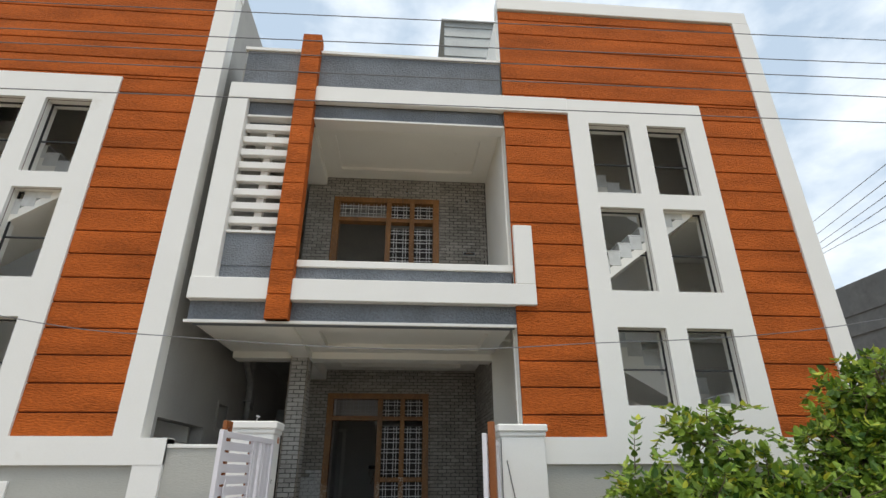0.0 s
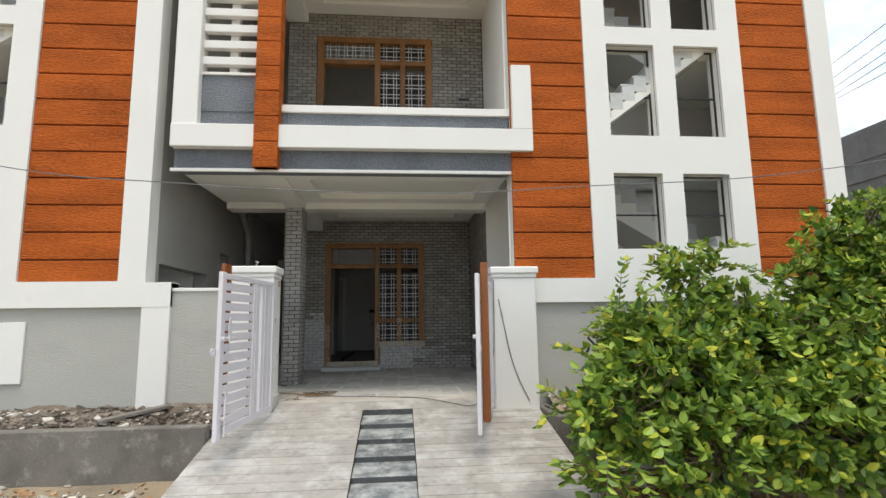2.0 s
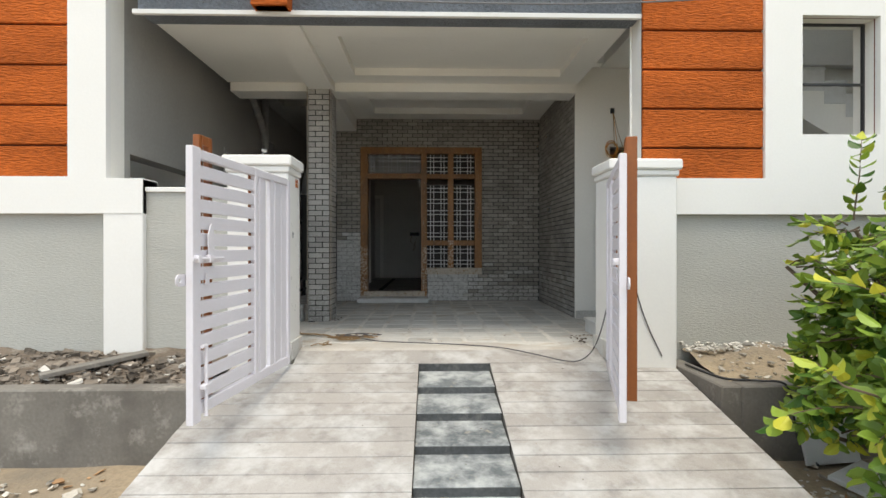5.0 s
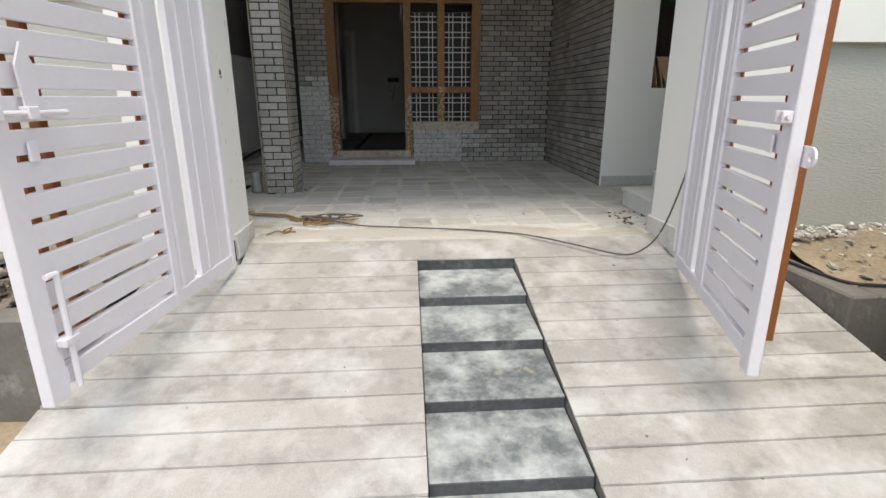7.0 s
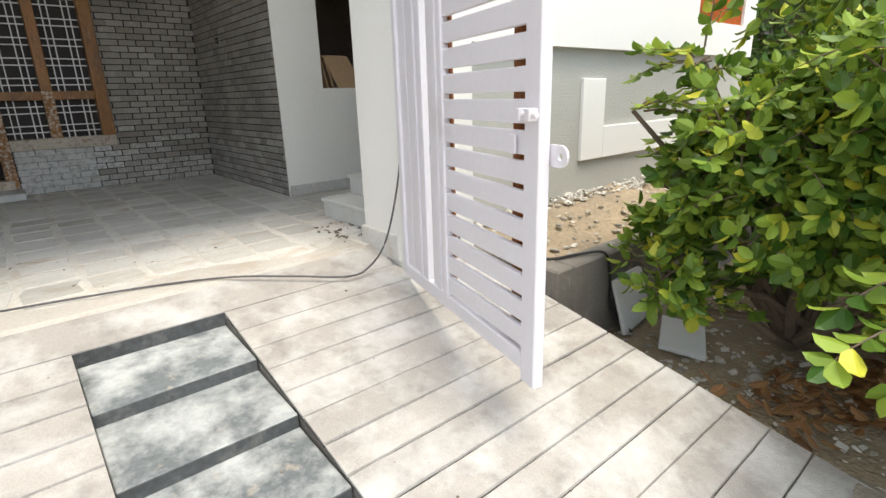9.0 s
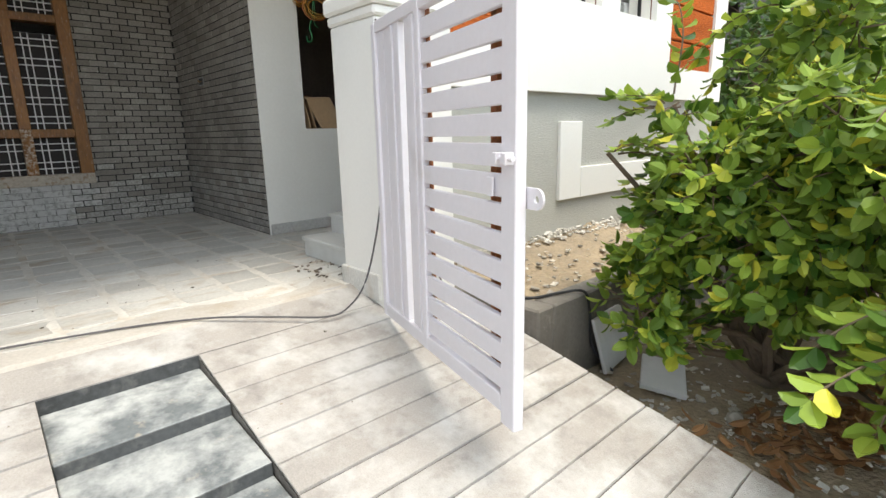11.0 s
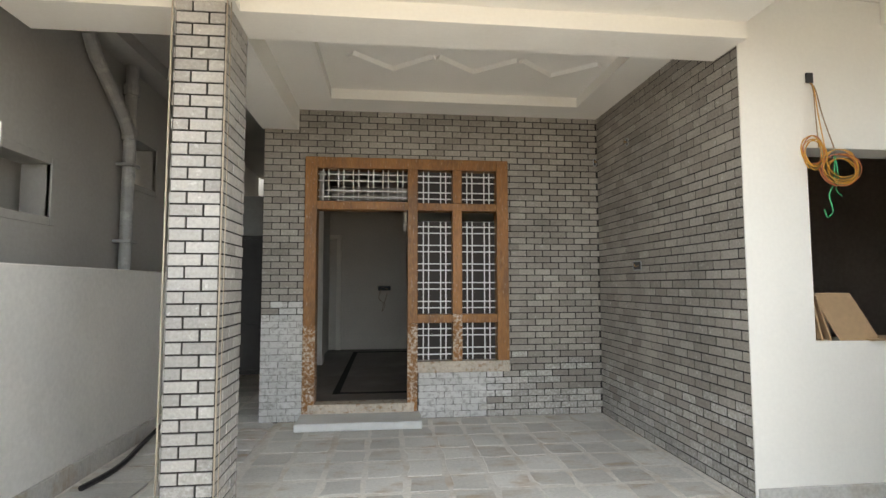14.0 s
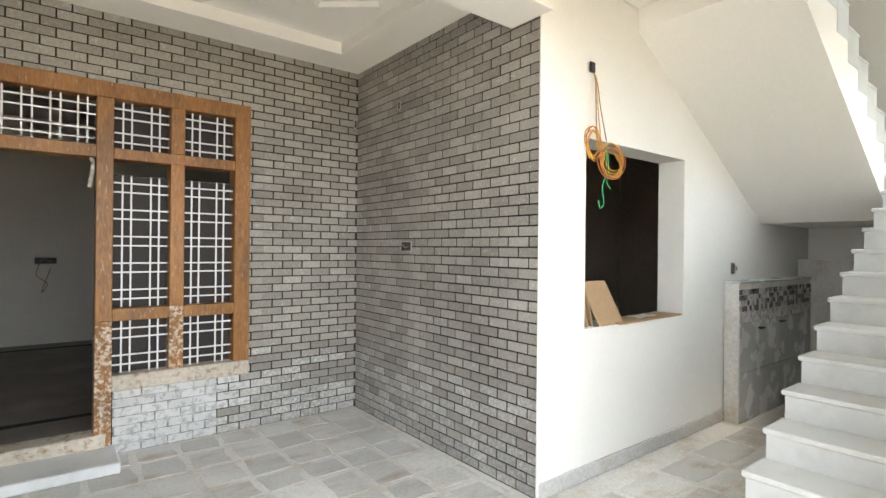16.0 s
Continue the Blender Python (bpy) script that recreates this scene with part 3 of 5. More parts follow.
def gate_leaf(hinge, free, side):
    """A steel leaf: slatted field at the free end, upright bars at the hinge, a brown post on the street face."""
    L = math.hypot(free[0] - hinge[0], free[1] - hinge[1])
    g = thing("metal_gate", "lilac-white slatted steel gate leaf standing open", "gate", (hinge[0], hinge[1], 0), "gate leaves")
    g.rotation_euler = (0, 0, math.atan2(free[1] - hinge[1], free[0] - hinge[0]))
    t, z0, z1 = 0.022, -0.05, 1.505
    f = L / 1.42  # the two leaves differ a little in width
    drop = 0.0 if side < 0 else -0.024
    xm, xn = 0.590 * f, 0.640 * f
    for nm, a, b, c, d in (("stile", L - 0.085, L, z0 - 0.04, z1 + 0.01), ("stile", xm, xn, z0, z1), ("stile", 0.0, 0.045, z0, z1 - 0.01)):
        box_part(nm, (a, b, -t, t, c + drop, d + drop), GATE_PAINT, g, bevel=0.004)
    for nm, c, d in (("rail", z1 - 0.055, z1), ("rail", z0, z0 + 0.07)):
        box_part(nm, (0.045, L - 0.085, -t + 0.002, t - 0.002, c + drop, d + drop), GATE_PAINT, g, bevel=0.004)
    for k in range(14):
        z = 1.338 - 0.1 * k + drop
        box_part("slat", (xn - 0.002, L - 0.083, -0.012, 0.012, z, z + 0.078), GATE_PAINT, g, bevel=0.003)
    for a, b, h in ((0.043, 0.146, 0.006), (0.150, 0.262, 0.005), (0.290, 0.322, 0.006), (0.436, 0.512, 0.006)):
        box_part("sheet", (a * f, b * f, -h, h, z0 + 0.07 + drop, z1 - 0.055 + drop), GATE_PAINT, g, bevel=0.002)
    for a, b in ((0.260, 0.292), (0.320, 0.382), (0.510, 0.556)):
        box_part("upright", (a * f, b * f, -0.016, 0.016, z0 + 0.07 + drop, z1 - 0.055 + drop), GATE_PAINT, g, bevel=0.003)
    y0, y1 = sorted((side * 0.014, side * 0.021))
    box_part("back_strip", (xn - 0.001, xn + 0.030, y0, y1, z0 + 0.07 + drop, z1 - 0.055 + drop), BROWN_METAL, g, "brown steel strip behind the slat ends", bevel=0.001)
    s = side
    bm = bmesh.new()
    c0, half, far_off = (L - 0.165, 0.04, 0.092) if s > 0 else (L - 0.215, 0.055, 0.064)
    y0, y1 = sorted((s * 0.024, s * far_off))
    for a in (c0 - half, c0 + half):
        bx(bm, a - 0.02, a + 0.02, y0, y1, -0.01, 1.61, 0.004)
    bx(bm, c0 - half + 0.02, c0 + half - 0.02, y0, y1, 1.55, 1.61, 0.004)
    bx(bm, c0 - half + 0.02, c0 + half - 0.02, y0, y1, 0.0, 0.06, 0.004)
    part("post", bm, BROWN_METAL, g, "brown painted decorative double post")
    # lock tab with a hole, bolt and latch
    bm = bmesh.new()
    ring = []
    cx, cz = L + 0.045, 0.745 if s < 0 else 0.718
    outer = [(L - 0.02, cz - 0.035), (cx, cz - 0.035)] + [(cx + 0.035 * math.sin(a), cz - 0.035 * math.cos(a)) for a in [math.pi * q / 8 for q in range(1, 8)]] + [(cx, cz + 0.035), (L - 0.02, cz + 0.035)]
    hole = [(cx + 0.013 * math.cos(a), cz + 0.013 * math.sin(a)) for a in [math.tau * q / 12 for q in range(12)]]
    for yy in (-0.004, 0.004):
        o = [bm.verts.new((px, yy + s * 0.03, pz)) for px, pz in outer]
        h = [bm.verts.new((px, yy + s * 0.03, pz)) for px, pz in hole]
        es = [bm.edges.new((v[i], v[(i + 1) % len(v)])) for v in (o, h) for i in range(len(v))]
        bmesh.ops.triangle_fill(bm, edges=es, use_beauty=True)
        ring.append((o, h))
    for u, v in zip(ring[0], ring[1]):
        for i in range(len(u)):
            bm.faces.new((u[i], u[(i + 1) % len(u)], v[(i + 1) % len(v)], v[i]))
    part("lock_tab", bm, GATE_PAINT, g, "white steel lock tab with a hole")
    bm = bmesh.new()
    bz = 0.865 if s < 0 else 0.845
    tube(bm, [(L + 0.012 if s > 0 else L + 0.03, -s * 0.04, 0.865 if s < 0 else 0.845), (L - (0.085 if s > 0 else 0.30), -s * 0.04, 0.865 if s < 0 else 0.845)], 0.009)
    bx(bm, *((L - 0.085, L - 0.065) if s > 0 else (L - 0.17, L - 0.13)), -0.055 if s > 0 else 0.02, -0.02 if s > 0 else 0.055, bz - 0.02, bz + 0.02, 0.003)
    bx(bm, L - 0.04, L - 0.01, -0.055 if s > 0 else 0.02, -0.02 if s > 0 else 0.055, bz - 0.02, bz + 0.02, 0.003)
    part("bolt", bm, GATE_PAINT, g, "white sliding bolt")
    if s < 0:
        bm = bmesh.new()
        pts = [(-0.028, 0), (0.028, 0), (0.036, 0.13), (0.0, 0.20), (-0.036, 0.13)]
        f0 = [bm.verts.new((L - 0.165 + px, 0.034, 0.875 + pz)) for px, pz in pts]
        f1 = [bm.verts.new((L - 0.165 + px, 0.042, 0.875 + pz)) for px, pz in pts]
        bm.faces.new(f0)
        bm.faces.new(f1[::-1])
        for i in range(5):
            bm.faces.new((f0[i], f0[(i + 1) % 5], f1[(i + 1) % 5], f1[i]))
        part("latch_plate", bm, GATE_PAINT, g, "pointed white latch plate")
        bm = bmesh.new()
        tube(bm, [(L - 0.10, 0.045, 0.36), (L - 0.10, 0.045, -0.06)], 0.011)
        tube(bm, [(L - 0.10, 0.045, 0.355), (L - 0.055, 0.045, 0.355)], 0.011)
        bx(bm, L - 0.135, L - 0.065, 0.022, 0.058, 0.10, 0.13, 0.004)
        part("drop_bolt", bm, GATE_PAINT, g, "white drop bolt rod")
    box_part("keeper", (L - 0.165, L - 0.125, *sorted((-s * 0.022, -s * 0.03)), 0.715, 0.78), GATE_PAINT, g, bevel=0.003)
    for z in (0.22, 1.25):
        bm = bmesh.new()
        tube(bm, [(-0.012, 0, z), (-0.012, 0, z + 0.10)], 0.014)
        part("hinge", bm, GATE_PAINT, g)
    return g


gate_left = gate_leaf((-1.503, 7.55), (-1.668, 6.135), -1)
gate_right = gate_leaf((1.205, 7.455), (0.850, 6.200), 1)

# ---- stairs ----


def flight(name, x0, dx, y0, y1, z0, rise, n, label, low, lift=0.0):
    """A flight of n steps from x0; its soffit lies low under the line of the steps."""
    st = thing(name, label, "stairs", (x0, (y0 + y1) / 2, z0))
    s = 1 if dx > 0 else -1
    w = (y1 - y0) / 2
    for k in range(n):
        xa, xb = sorted((k * dx, (k + 1) * dx + s * 0.001))
        box_part("step", (xa, xb, -w, w, lift + k * rise - (0.12 if k or lift else 0.0), lift + (k + 1) * rise - 0.03), MARBLE, st, bevel=0.003)
        xa, xb = sorted((k * dx - s * 0.018, (k + 1) * dx))
        box_part("tread", (xa, xb, -w, w + 0.012, lift + (k + 1) * rise - 0.03, lift + (k + 1) * rise), MARBLE, st, "pale marble tread with rounded nosing", bevel=0.006)
    bm = bmesh.new()
    if lift:
        prof = [(0, lift - 0.05), (n * dx, lift + n * rise - 0.05), (n * dx, n * rise - low), (0, -low)]
    else:
        prof = [(0.2 * s, 0.0), (n * dx, (n - 1.2) * rise), (n * dx, (n - 1.2) * rise - low), (0.45 * s, 0.0)]
    a = [bm.verts.new((x, -w + 0.004, z)) for x, z in prof]
    b = [bm.verts.new((x, w + (0.006 if lift else -0.004), z)) for x, z in prof]
    bm.faces.new(a)
    bm.faces.new(b[::-1])
    for i in range(len(prof)):
        bm.faces.new((a[i], a[(i + 1) % len(prof)], b[(i + 1) % len(prof)], b[i]))
    part("waist_slab", bm, CREAM, st, "cream painted sloping soffit")
    return st


for ox in (0, -10.27):
    for lv, (za, rise1, dx1, x0, n1) in enumerate(((0.0, 0.155, 0.25, 1.43, 14), (3.5, 0.145, 0.2, 2.13, 14))):
        if ox and not lv:
            continue
        already = set(bpy.data.objects)
        flight("staircase", x0 + ox, dx1, 8.01, 8.86, za, rise1, n1, "pale marble lower stair flight against the front wall", 0.15)
        xl, zl = 4.93, za + rise1 * n1
        bm = bmesh.new()
        bx(bm, xl + ox, (6.29 if not lv else 6.715) + ox, 8.17, 9.90, zl - 0.36, zl)
        tagged(new("stair_landing", mesh("stair_landing", bm, CREAM)), "cream plastered stair landing slab", "landing", kind="structure")
        flight("staircase", xl + ox - 0.002, -0.25, 8.90, 9.90, zl, (za + 3.5 - zl) / 9, 9, "pale marble upper stair flight along the wall", 0.36, 0.22)
        bm = bmesh.new()
        bx(bm, 1.94 + ox, xl - 2.26 + ox, 8.17, 9.90, za + 3.3, za + 3.5)
        tagged(new("stair_landing", mesh("stair_landing", bm, CREAM)), "cream plastered floor slab at the stair head", "landing", kind="structure")
        if lv:
            FRONT += [o for o in bpy.data.objects if o not in already and not o.parent]

# ---- teak door and window frame ----


WOOD_SPLASHED = paint("cement_splashed_teak", (0.29, 0.13, 0.04), 0.65, 0.25, 26, 0.3, stain=(0.12, 0.065, 0.034), stain_scale=3.0, stain_at=(0.52, 0.75), dust=((0.58, 0.50, 0.41), 38, 0.47, 0.62))
PANE_BOARD = paint("near_black_pane_board", (0.022, 0.016, 0.014), 0.6, 0.2, 30, 0.1, stretch=(4, 1, 0.6))


def entrance(x0, y, z0, k, who):
    """The joined teak frame: doorway, transom, and a four-pane grilled window."""
    d = thing("door_frame", "weathered teak entrance frame, open doorway beside grilled window", "door frame", (x0, y, z0), kind="structure")
    d.name = who
    d.scale = (1, 1, 1)
    Y0, Y1 = -0.03, 0.14

    def bar(nm, a, b, c, e, y0=Y0, y1=Y1, wood=WOOD, label=""):
        box_part(nm, (a * k, b * k, y0, y1, c, e), wood, d, label, bevel=0.004)

    low, lab = (WOOD_SPLASHED, "cement-splashed teak jamb foot")
    bar("jamb", 0, 0.125, 0.95, 2.70)
    bar("jamb", 0, 0.125, 0.0, 0.95, wood=low, label=lab)
    bar("jamb", 1.06, 1.165, 0.97, 2.585)
    bar("jamb", 1.06, 1.165, 0.0, 0.97, wood=low, label=lab)
    bar("jamb", 2.01, 2.135, 0.575, 2.70)
    bar("head", 0.125, 2.01, 2.585, 2.70)
    bar("transom", 0.125, 1.06, 2.15, 2.24, Y0 + 0.008, Y1)
    bar("transom", 1.165, 2.01, 2.15, 2.23, Y0 + 0.008, Y1)
    bar("mullion", 1.535, 1.635, 1.06, 2.15, Y0 + 0.004, Y1)
    bar("mullion", 1.535, 1.635, 0.575, 1.06, Y0 + 0.004, Y1, WOOD_SPLASHED)
    bar("mullion", 1.535, 1.635, 2.23, 2.585, Y0 + 0.004, Y1)
    bar("rail", 1.165, 1.535, 0.97, 1.06, Y0 + 0.008, Y1)
    bar("rail", 1.635, 2.01, 0.97, 1.06, Y0 + 0.008, Y1)
    box_part("sill", (1.165 * k, 2.135 * k, Y0 - 0.004, Y1, 0.46, 0.575), WOOD_WORN, d, "worn paint-splashed sill", bevel=0.006)
    box_part("threshold", (0.06 * k, 1.13 * k, Y0 - 0.01, Y1, 0.03, 0.165), WOOD_WORN, d, "paint-splashed wooden threshold", bevel=0.006)
    for a, b, c, e, nv, nh in ((0.125, 1.06, 2.24, 2.585, 6, 2), (1.165, 1.535, 2.23, 2.585, 2, 2), (1.635, 2.01, 2.23, 2.585, 2, 2), (1.165, 1.535, 1.06, 2.05, 2, 5), (1.635, 2.01, 1.06, 2.05, 2, 5), (1.165, 1.535, 0.575, 0.97, 2, 2), (1.635, 2.01, 0.575, 0.97, 2, 2)):
        bm = bmesh.new()
        a, b = a * k, b * k
        for i in range(nv):
            u = a + (b - a) * (i + 0.5) / nv + 0.0
            for o in (-0.028, 0.028):
                bx(bm, u + o - 0.0055, u + o + 0.0055, 0.050, 0.061, c, e)
        for i in range(nh):
            u = c + (e - c) * (i + 0.5) / nh
            for o in (-0.034, 0.034):
                bx(bm, a, b, 0.040, 0.050, u + o - 0.0055, u + o + 0.0055)
        part("grille", bm, GRILLE, d, "white double-rod steel grille")
        # near-black board added behind each window pane so that it reads dark
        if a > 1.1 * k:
            box_part("shutter", (a, b, 0.098, 0.122, c, e), PANE_BOARD, d, "near-black board behind the window grille", bevel=0.002)
    return d


entrance(-1.53, 12.225, 0.0, 1.0, "door_1")
FRONT.append(entrance(-1.48, 9.925, 3.755, 1.02, "door_2"))
step = thing("door_step", "low pale marble step in front of the doorway", "step", (-0.94, 12.02, 0))
box_part("slab", (-0.60, 0.60, -0.20, 0.20, 0, 0.075), MARBLE, step, bevel=0.008)

# ---- ramp slabs and drain pads ----
ys = []
ys.append(RAMP_TOP)
y = 7.462
while y > RAMP_END + 0.1:
    ys.append(y)
    y -= 0.1595
ys.append(RAMP_END)
rng = random.Random(4)


def ramp_slab(x0, x1, y0, y1):
    """A hand-laid strip between two scored joints: wavering edges, worn arrises, a slightly uneven top."""
    n = 22
    k = rng.uniform(0, 50)
    verts, faces = [], []
    for i in range(n + 1):
        x = x0 + (x1 - x0) * i / n
        w0 = 0.0028 + 0.003 * noise.noise((x * 1.3, y0 * 3, 7)) + 0.0025 * noise.noise((x * 9, y0 * 5, 2))
        w1 = 0.0028 + 0.003 * noise.noise((x * 1.3, y1 * 3, 7)) + 0.0025 * noise.noise((x * 9, y1 * 5, 4))
        lift = 0.003 * noise.noise((x * 1.1, k, 1))
        for y, dz in ((y0 + max(0.0006, w0), -0.010), (y0 + max(0.0006, w0) + 0.003, 0.0), (y1 - max(0.0006, w1) - 0.003, 0.0), (y1 - max(0.0006, w1), -0.010)):
            verts.append((x, y, ramp_z(y) + dz + lift))
    for i in range(n):
        for j in range(3):
            q = i * 4 + j
            faces.append((q, q + 4, q + 5, q + 1))
    faces += [(0, 1, 2, 3), (n * 4 + 3, n * 4 + 2, n * 4 + 1, n * 4)]
    me = bpy.data.meshes.new("slab")
    me.from_pydata(verts, [], faces)
    me.materials.append(CONCRETE)
    ob = new("slab", me)
    ob.parent = ramp
    return ob


for a, b in zip(ys, ys[1:]):
    for x0, x1 in ((RAMP_X0, DR0), (DR1, RAMP_X1)):
        ramp_slab(x0, x1, b, a)
bm = bmesh.new()
for x0, x1 in ((-1.49, 1.25),):
    vs = bx(bm, x0, x1, RAMP_TOP, 7.90, -0.04, 0)
    for v in vs:
        if v.is_valid:
            v.co.z += -0.076 + 0.078 * (v.co.y - RAMP_TOP) / 0.255
part("apron", bm, CONCRETE, ramp, "rough cement strip at the ramp head")
for k in range(6):
    ya = RAMP_TOP - 0.39 * k
    yb = max(ya - 0.39, RAMP_END)
    za, zb = ramp_z(ya) - 0.068, ramp_z(yb) - 0.014
    bm = bmesh.new()
    vs = bx(bm, DR0 + 0.004, DR1 - 0.004, yb, ya - 0.004, -0.12, 0, 0.004)
    for v in vs:
        if v.is_valid:
            v.co.z += zb + (za - zb) * (v.co.y - yb) / (ya - yb)
    part("drain_pad", bm, PAD, ramp, "slate grey cement drain pad with white splashes")
    box_part("drain_riser", (DR0 + 0.006, DR1 - 0.006, yb - 0.006, yb + 0.002, zb - 0.056, zb - 0.004), RISER, ramp, "dark slate riser", bevel=0.001)
box_part("drain_riser", (DR0, DR1, RAMP_TOP - 0.004, RAMP_TOP + 0.004, -0.2, -0.082), RISER, ramp, "dark slate riser", bevel=0.001)


# ---- bush beside the ramp ----


def leaf_material(name, dark, light, yellow):
    mat = bpy.data.materials.new(name)
    mat.use_nodes = True
    n, l = mat.node_tree.nodes, mat.node_tree.links
    b = n["Principled BSDF"]
    b.inputs["Roughness"].default_value = 0.42
    b.inputs["Specular IOR Level"].default_value = 0.35
    g = n.new("ShaderNodeNewGeometry")
    r = n.new("ShaderNodeValToRGB")
    r.color_ramp.elements[0].color = (*dark, 1)
    r.color_ramp.elements[1].position, r.color_ramp.elements[1].color = 0.85, (*light, 1)
    e = r.color_ramp.elements.new(0.985)
    e.color = (*yellow, 1)
    l.new(g.outputs["Random Per Island"], r.inputs["Fac"])
    l.new(r.outputs["Color"], b.inputs["Base Color"])
    tr = n.new("ShaderNodeBsdfTranslucent")
    l.new(r.outputs["Color"], tr.inputs["Color"])
    mx = n.new("ShaderNodeMixShader")
    mx.inputs["Fac"].default_value = 0.28
    l.new(b.outputs["BSDF"], mx.inputs[1])
    l.new(tr.outputs["BSDF"], mx.inputs[2])
    l.new(mx.outputs["Shader"], n["Material Output"].inputs["Surface"])
    return mat


LEAF = leaf_material("glossy_green_leaf", (0.038, 0.105, 0.016), (0.30, 0.43, 0.064), (0.60, 0.58, 0.07))
LEAF_FAR = leaf_material("far_tree_leaf", (0.03, 0.07, 0.014), (0.08, 0.15, 0.03), (0.16, 0.2, 0.04))
BARK = paint("grey_brown_bark", (0.16, 0.12, 0.085), 0.9, 0.2, 40, 0.6)


def leaf_mesh(name, leaves, material):
    """One mesh of folded leaves: each is (base, way, side, length, width)."""
    verts, faces = [], []
    for base, way, side, ln, wd in leaves:
        up = way.cross(side)
        i = len(verts)
        verts.append(base)
        for k, w, dz in ((0.20, 0.74, 0.22), (0.52, 1.0, 0.30), (0.84, 0.56, 0.18)):
            p = base + way * ln * k - up * ln * 0.10 * k * k
            verts += [p + side * wd * w + up * wd * dz, p, p - side * wd * w + up * wd * dz]
        verts.append(base + way * ln - up * ln * 0.16)
        faces += [(i, i + 2, i + 1), (i, i + 3, i + 2)]
        for k in (1, 4):
            a = i + k
            faces += [(a, a + 1, a + 4, a + 3), (a + 1, a + 2, a + 5, a + 4)]
        faces += [(i + 7, i + 8, i + 10), (i + 8, i + 9, i + 10)]
    me = bpy.data.meshes.new(name)
    me.from_pydata([tuple(v) for v in verts], [], faces)
    me.materials.append(material)
    return me


def rand_dir(rng):
    while True:
        v = Vector((rng.uniform(-1, 1), rng.uniform(-1, 1), rng.uniform(-1, 1)))
        if 0.1 < v.length < 1:
            return v.normalized()


def leafy(name, label, base, lobes, sprays, size, seed, material, category="bush", inner=0.55, low=-9, drapes=0, clear=lambda p: True):
    rng = random.Random(seed)
    plant = thing(name, label, category, base)
    org = Vector(base)
    leaves, bm, twigs = [], bmesh.new(), bmesh.new()
    tot = sum(r[0] * r[1] * r[2] for _, r in lobes)
    for c, r in lobes:
        c = Vector(c) - org
        j = Vector((rng.uniform(-0.1, 0.1), rng.uniform(-0.1, 0.1), 0))
        mid = c * 0.45 + j + Vector((0, 0, 0.12))
        tube(bm, [j * 0.4, mid * 0.5 + j, mid, c], [0.035, 0.03, 0.022, 0.012], 7)
        for _ in range(int(sprays * r[0] * r[1] * r[2] / tot)):
            d = rand_dir(rng)
            k = (rng.uniform(inner, 1.0) if rng.random() > 0.12 else rng.uniform(1.0, 1.28)) * (1 + 0.34 * noise.noise(Vector((d.x * 2.6, d.y * 2.6, d.z * 2.6)) + c * 1.7))
            tip = c + Vector((d.x * r[0], d.y * r[1], d.z * r[2])) * k
            if tip.z + org.z < (low(tip.x + org.x, tip.y + org.y) if callable(low) else low):
                continue
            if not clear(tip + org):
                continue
            out = (d + Vector((0, 0, rng.uniform(-0.45, 0.6))) + rand_dir(rng) * 0.5).normalized()
            ln = size * rng.uniform(0.9, 1.6)
            start = tip - out * ln * 0.6
            side = out.cross(Vector((0, 0, 1)) + rand_dir(rng) * 0.5).normalized()
            nor = side.cross(out)
            if rng.random() < 0.35:
                tube(twigs, [c + (start - c) * 0.4 + rand_dir(rng) * 0.05, start, start + out * ln], [0.007, 0.005, 0.002], 5)
            n = rng.randint(5, 8)
            a0 = rng.uniform(0, 6)
            for q in range(n):
                a = a0 + q * 2.4
                rad = side * math.cos(a) + nor * math.sin(a)
                p = start + out * ln * (0.45 + 0.5 * q / n)
                w = (out * (0.25 + 0.75 * q / n) + rad * 0.9 + Vector((0, 0, rng.uniform(-0.55, 0.05)))).normalized()
                face = (out * 0.9 + Vector((0, 0, 0.7)) + rand_dir(rng) * 0.45).normalized()
                sd = w.cross(face)
                if sd.length < 0.1:
                    continue
                k2 = size * rng.uniform(0.7, 1.25)
                leaves.append((p, w, sd.normalized(), k2, k2 * rng.uniform(0.27, 0.36)))
    for _ in range(drapes):
        c, r = rng.choice(lobes)
        d = rand_dir(rng)
        d.z = abs(d.z) * 0.8 - 0.15
        p = Vector(c) - org + Vector((d.x * r[0], d.y * r[1], d.z * r[2])) * 0.75
        way = Vector((d.x, d.y, 0.35 + 0.5 * d.z)).normalized()
        pts, n = [p.copy()], rng.randint(5, 11)
        for q in range(n):
            way = (way + Vector((0, 0, -0.17)) + rand_dir(rng) * 0.1).normalized()
            p = p + way * size * 0.62
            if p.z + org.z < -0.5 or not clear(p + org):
                break
            pts.append(p.copy())
            side = way.cross(Vector((0, 0, 1)) + rand_dir(rng) * 0.35).normalized()
            for s in (-1, 1):
                w = (way * rng.uniform(0.4, 0.9) + side * s + Vector((0, 0, rng.uniform(-0.35, 0.25)))).normalized()
                sd = w.cross(Vector((0, 0, 1)) + rand_dir(rng) * 0.4).normalized()
                k2 = size * rng.uniform(0.8, 1.2)
                leaves.append((p.copy(), w, sd, k2, k2 * rng.uniform(0.31, 0.42)))
        if len(pts) > 2:
            leaves.append((pts[-1], way, side, size * 1.1, size * 0.36))
            tube(twigs, pts, [0.006 - 0.004 * i / len(pts) for i in range(len(pts))], 5)
    part("trunk", bm, BARK, plant, "grey-brown stems")
    part("twig", twigs, BARK, plant, "thin brown twigs")
    cr = new("crown", leaf_mesh("crown", leaves, material))
    cr.parent = plant
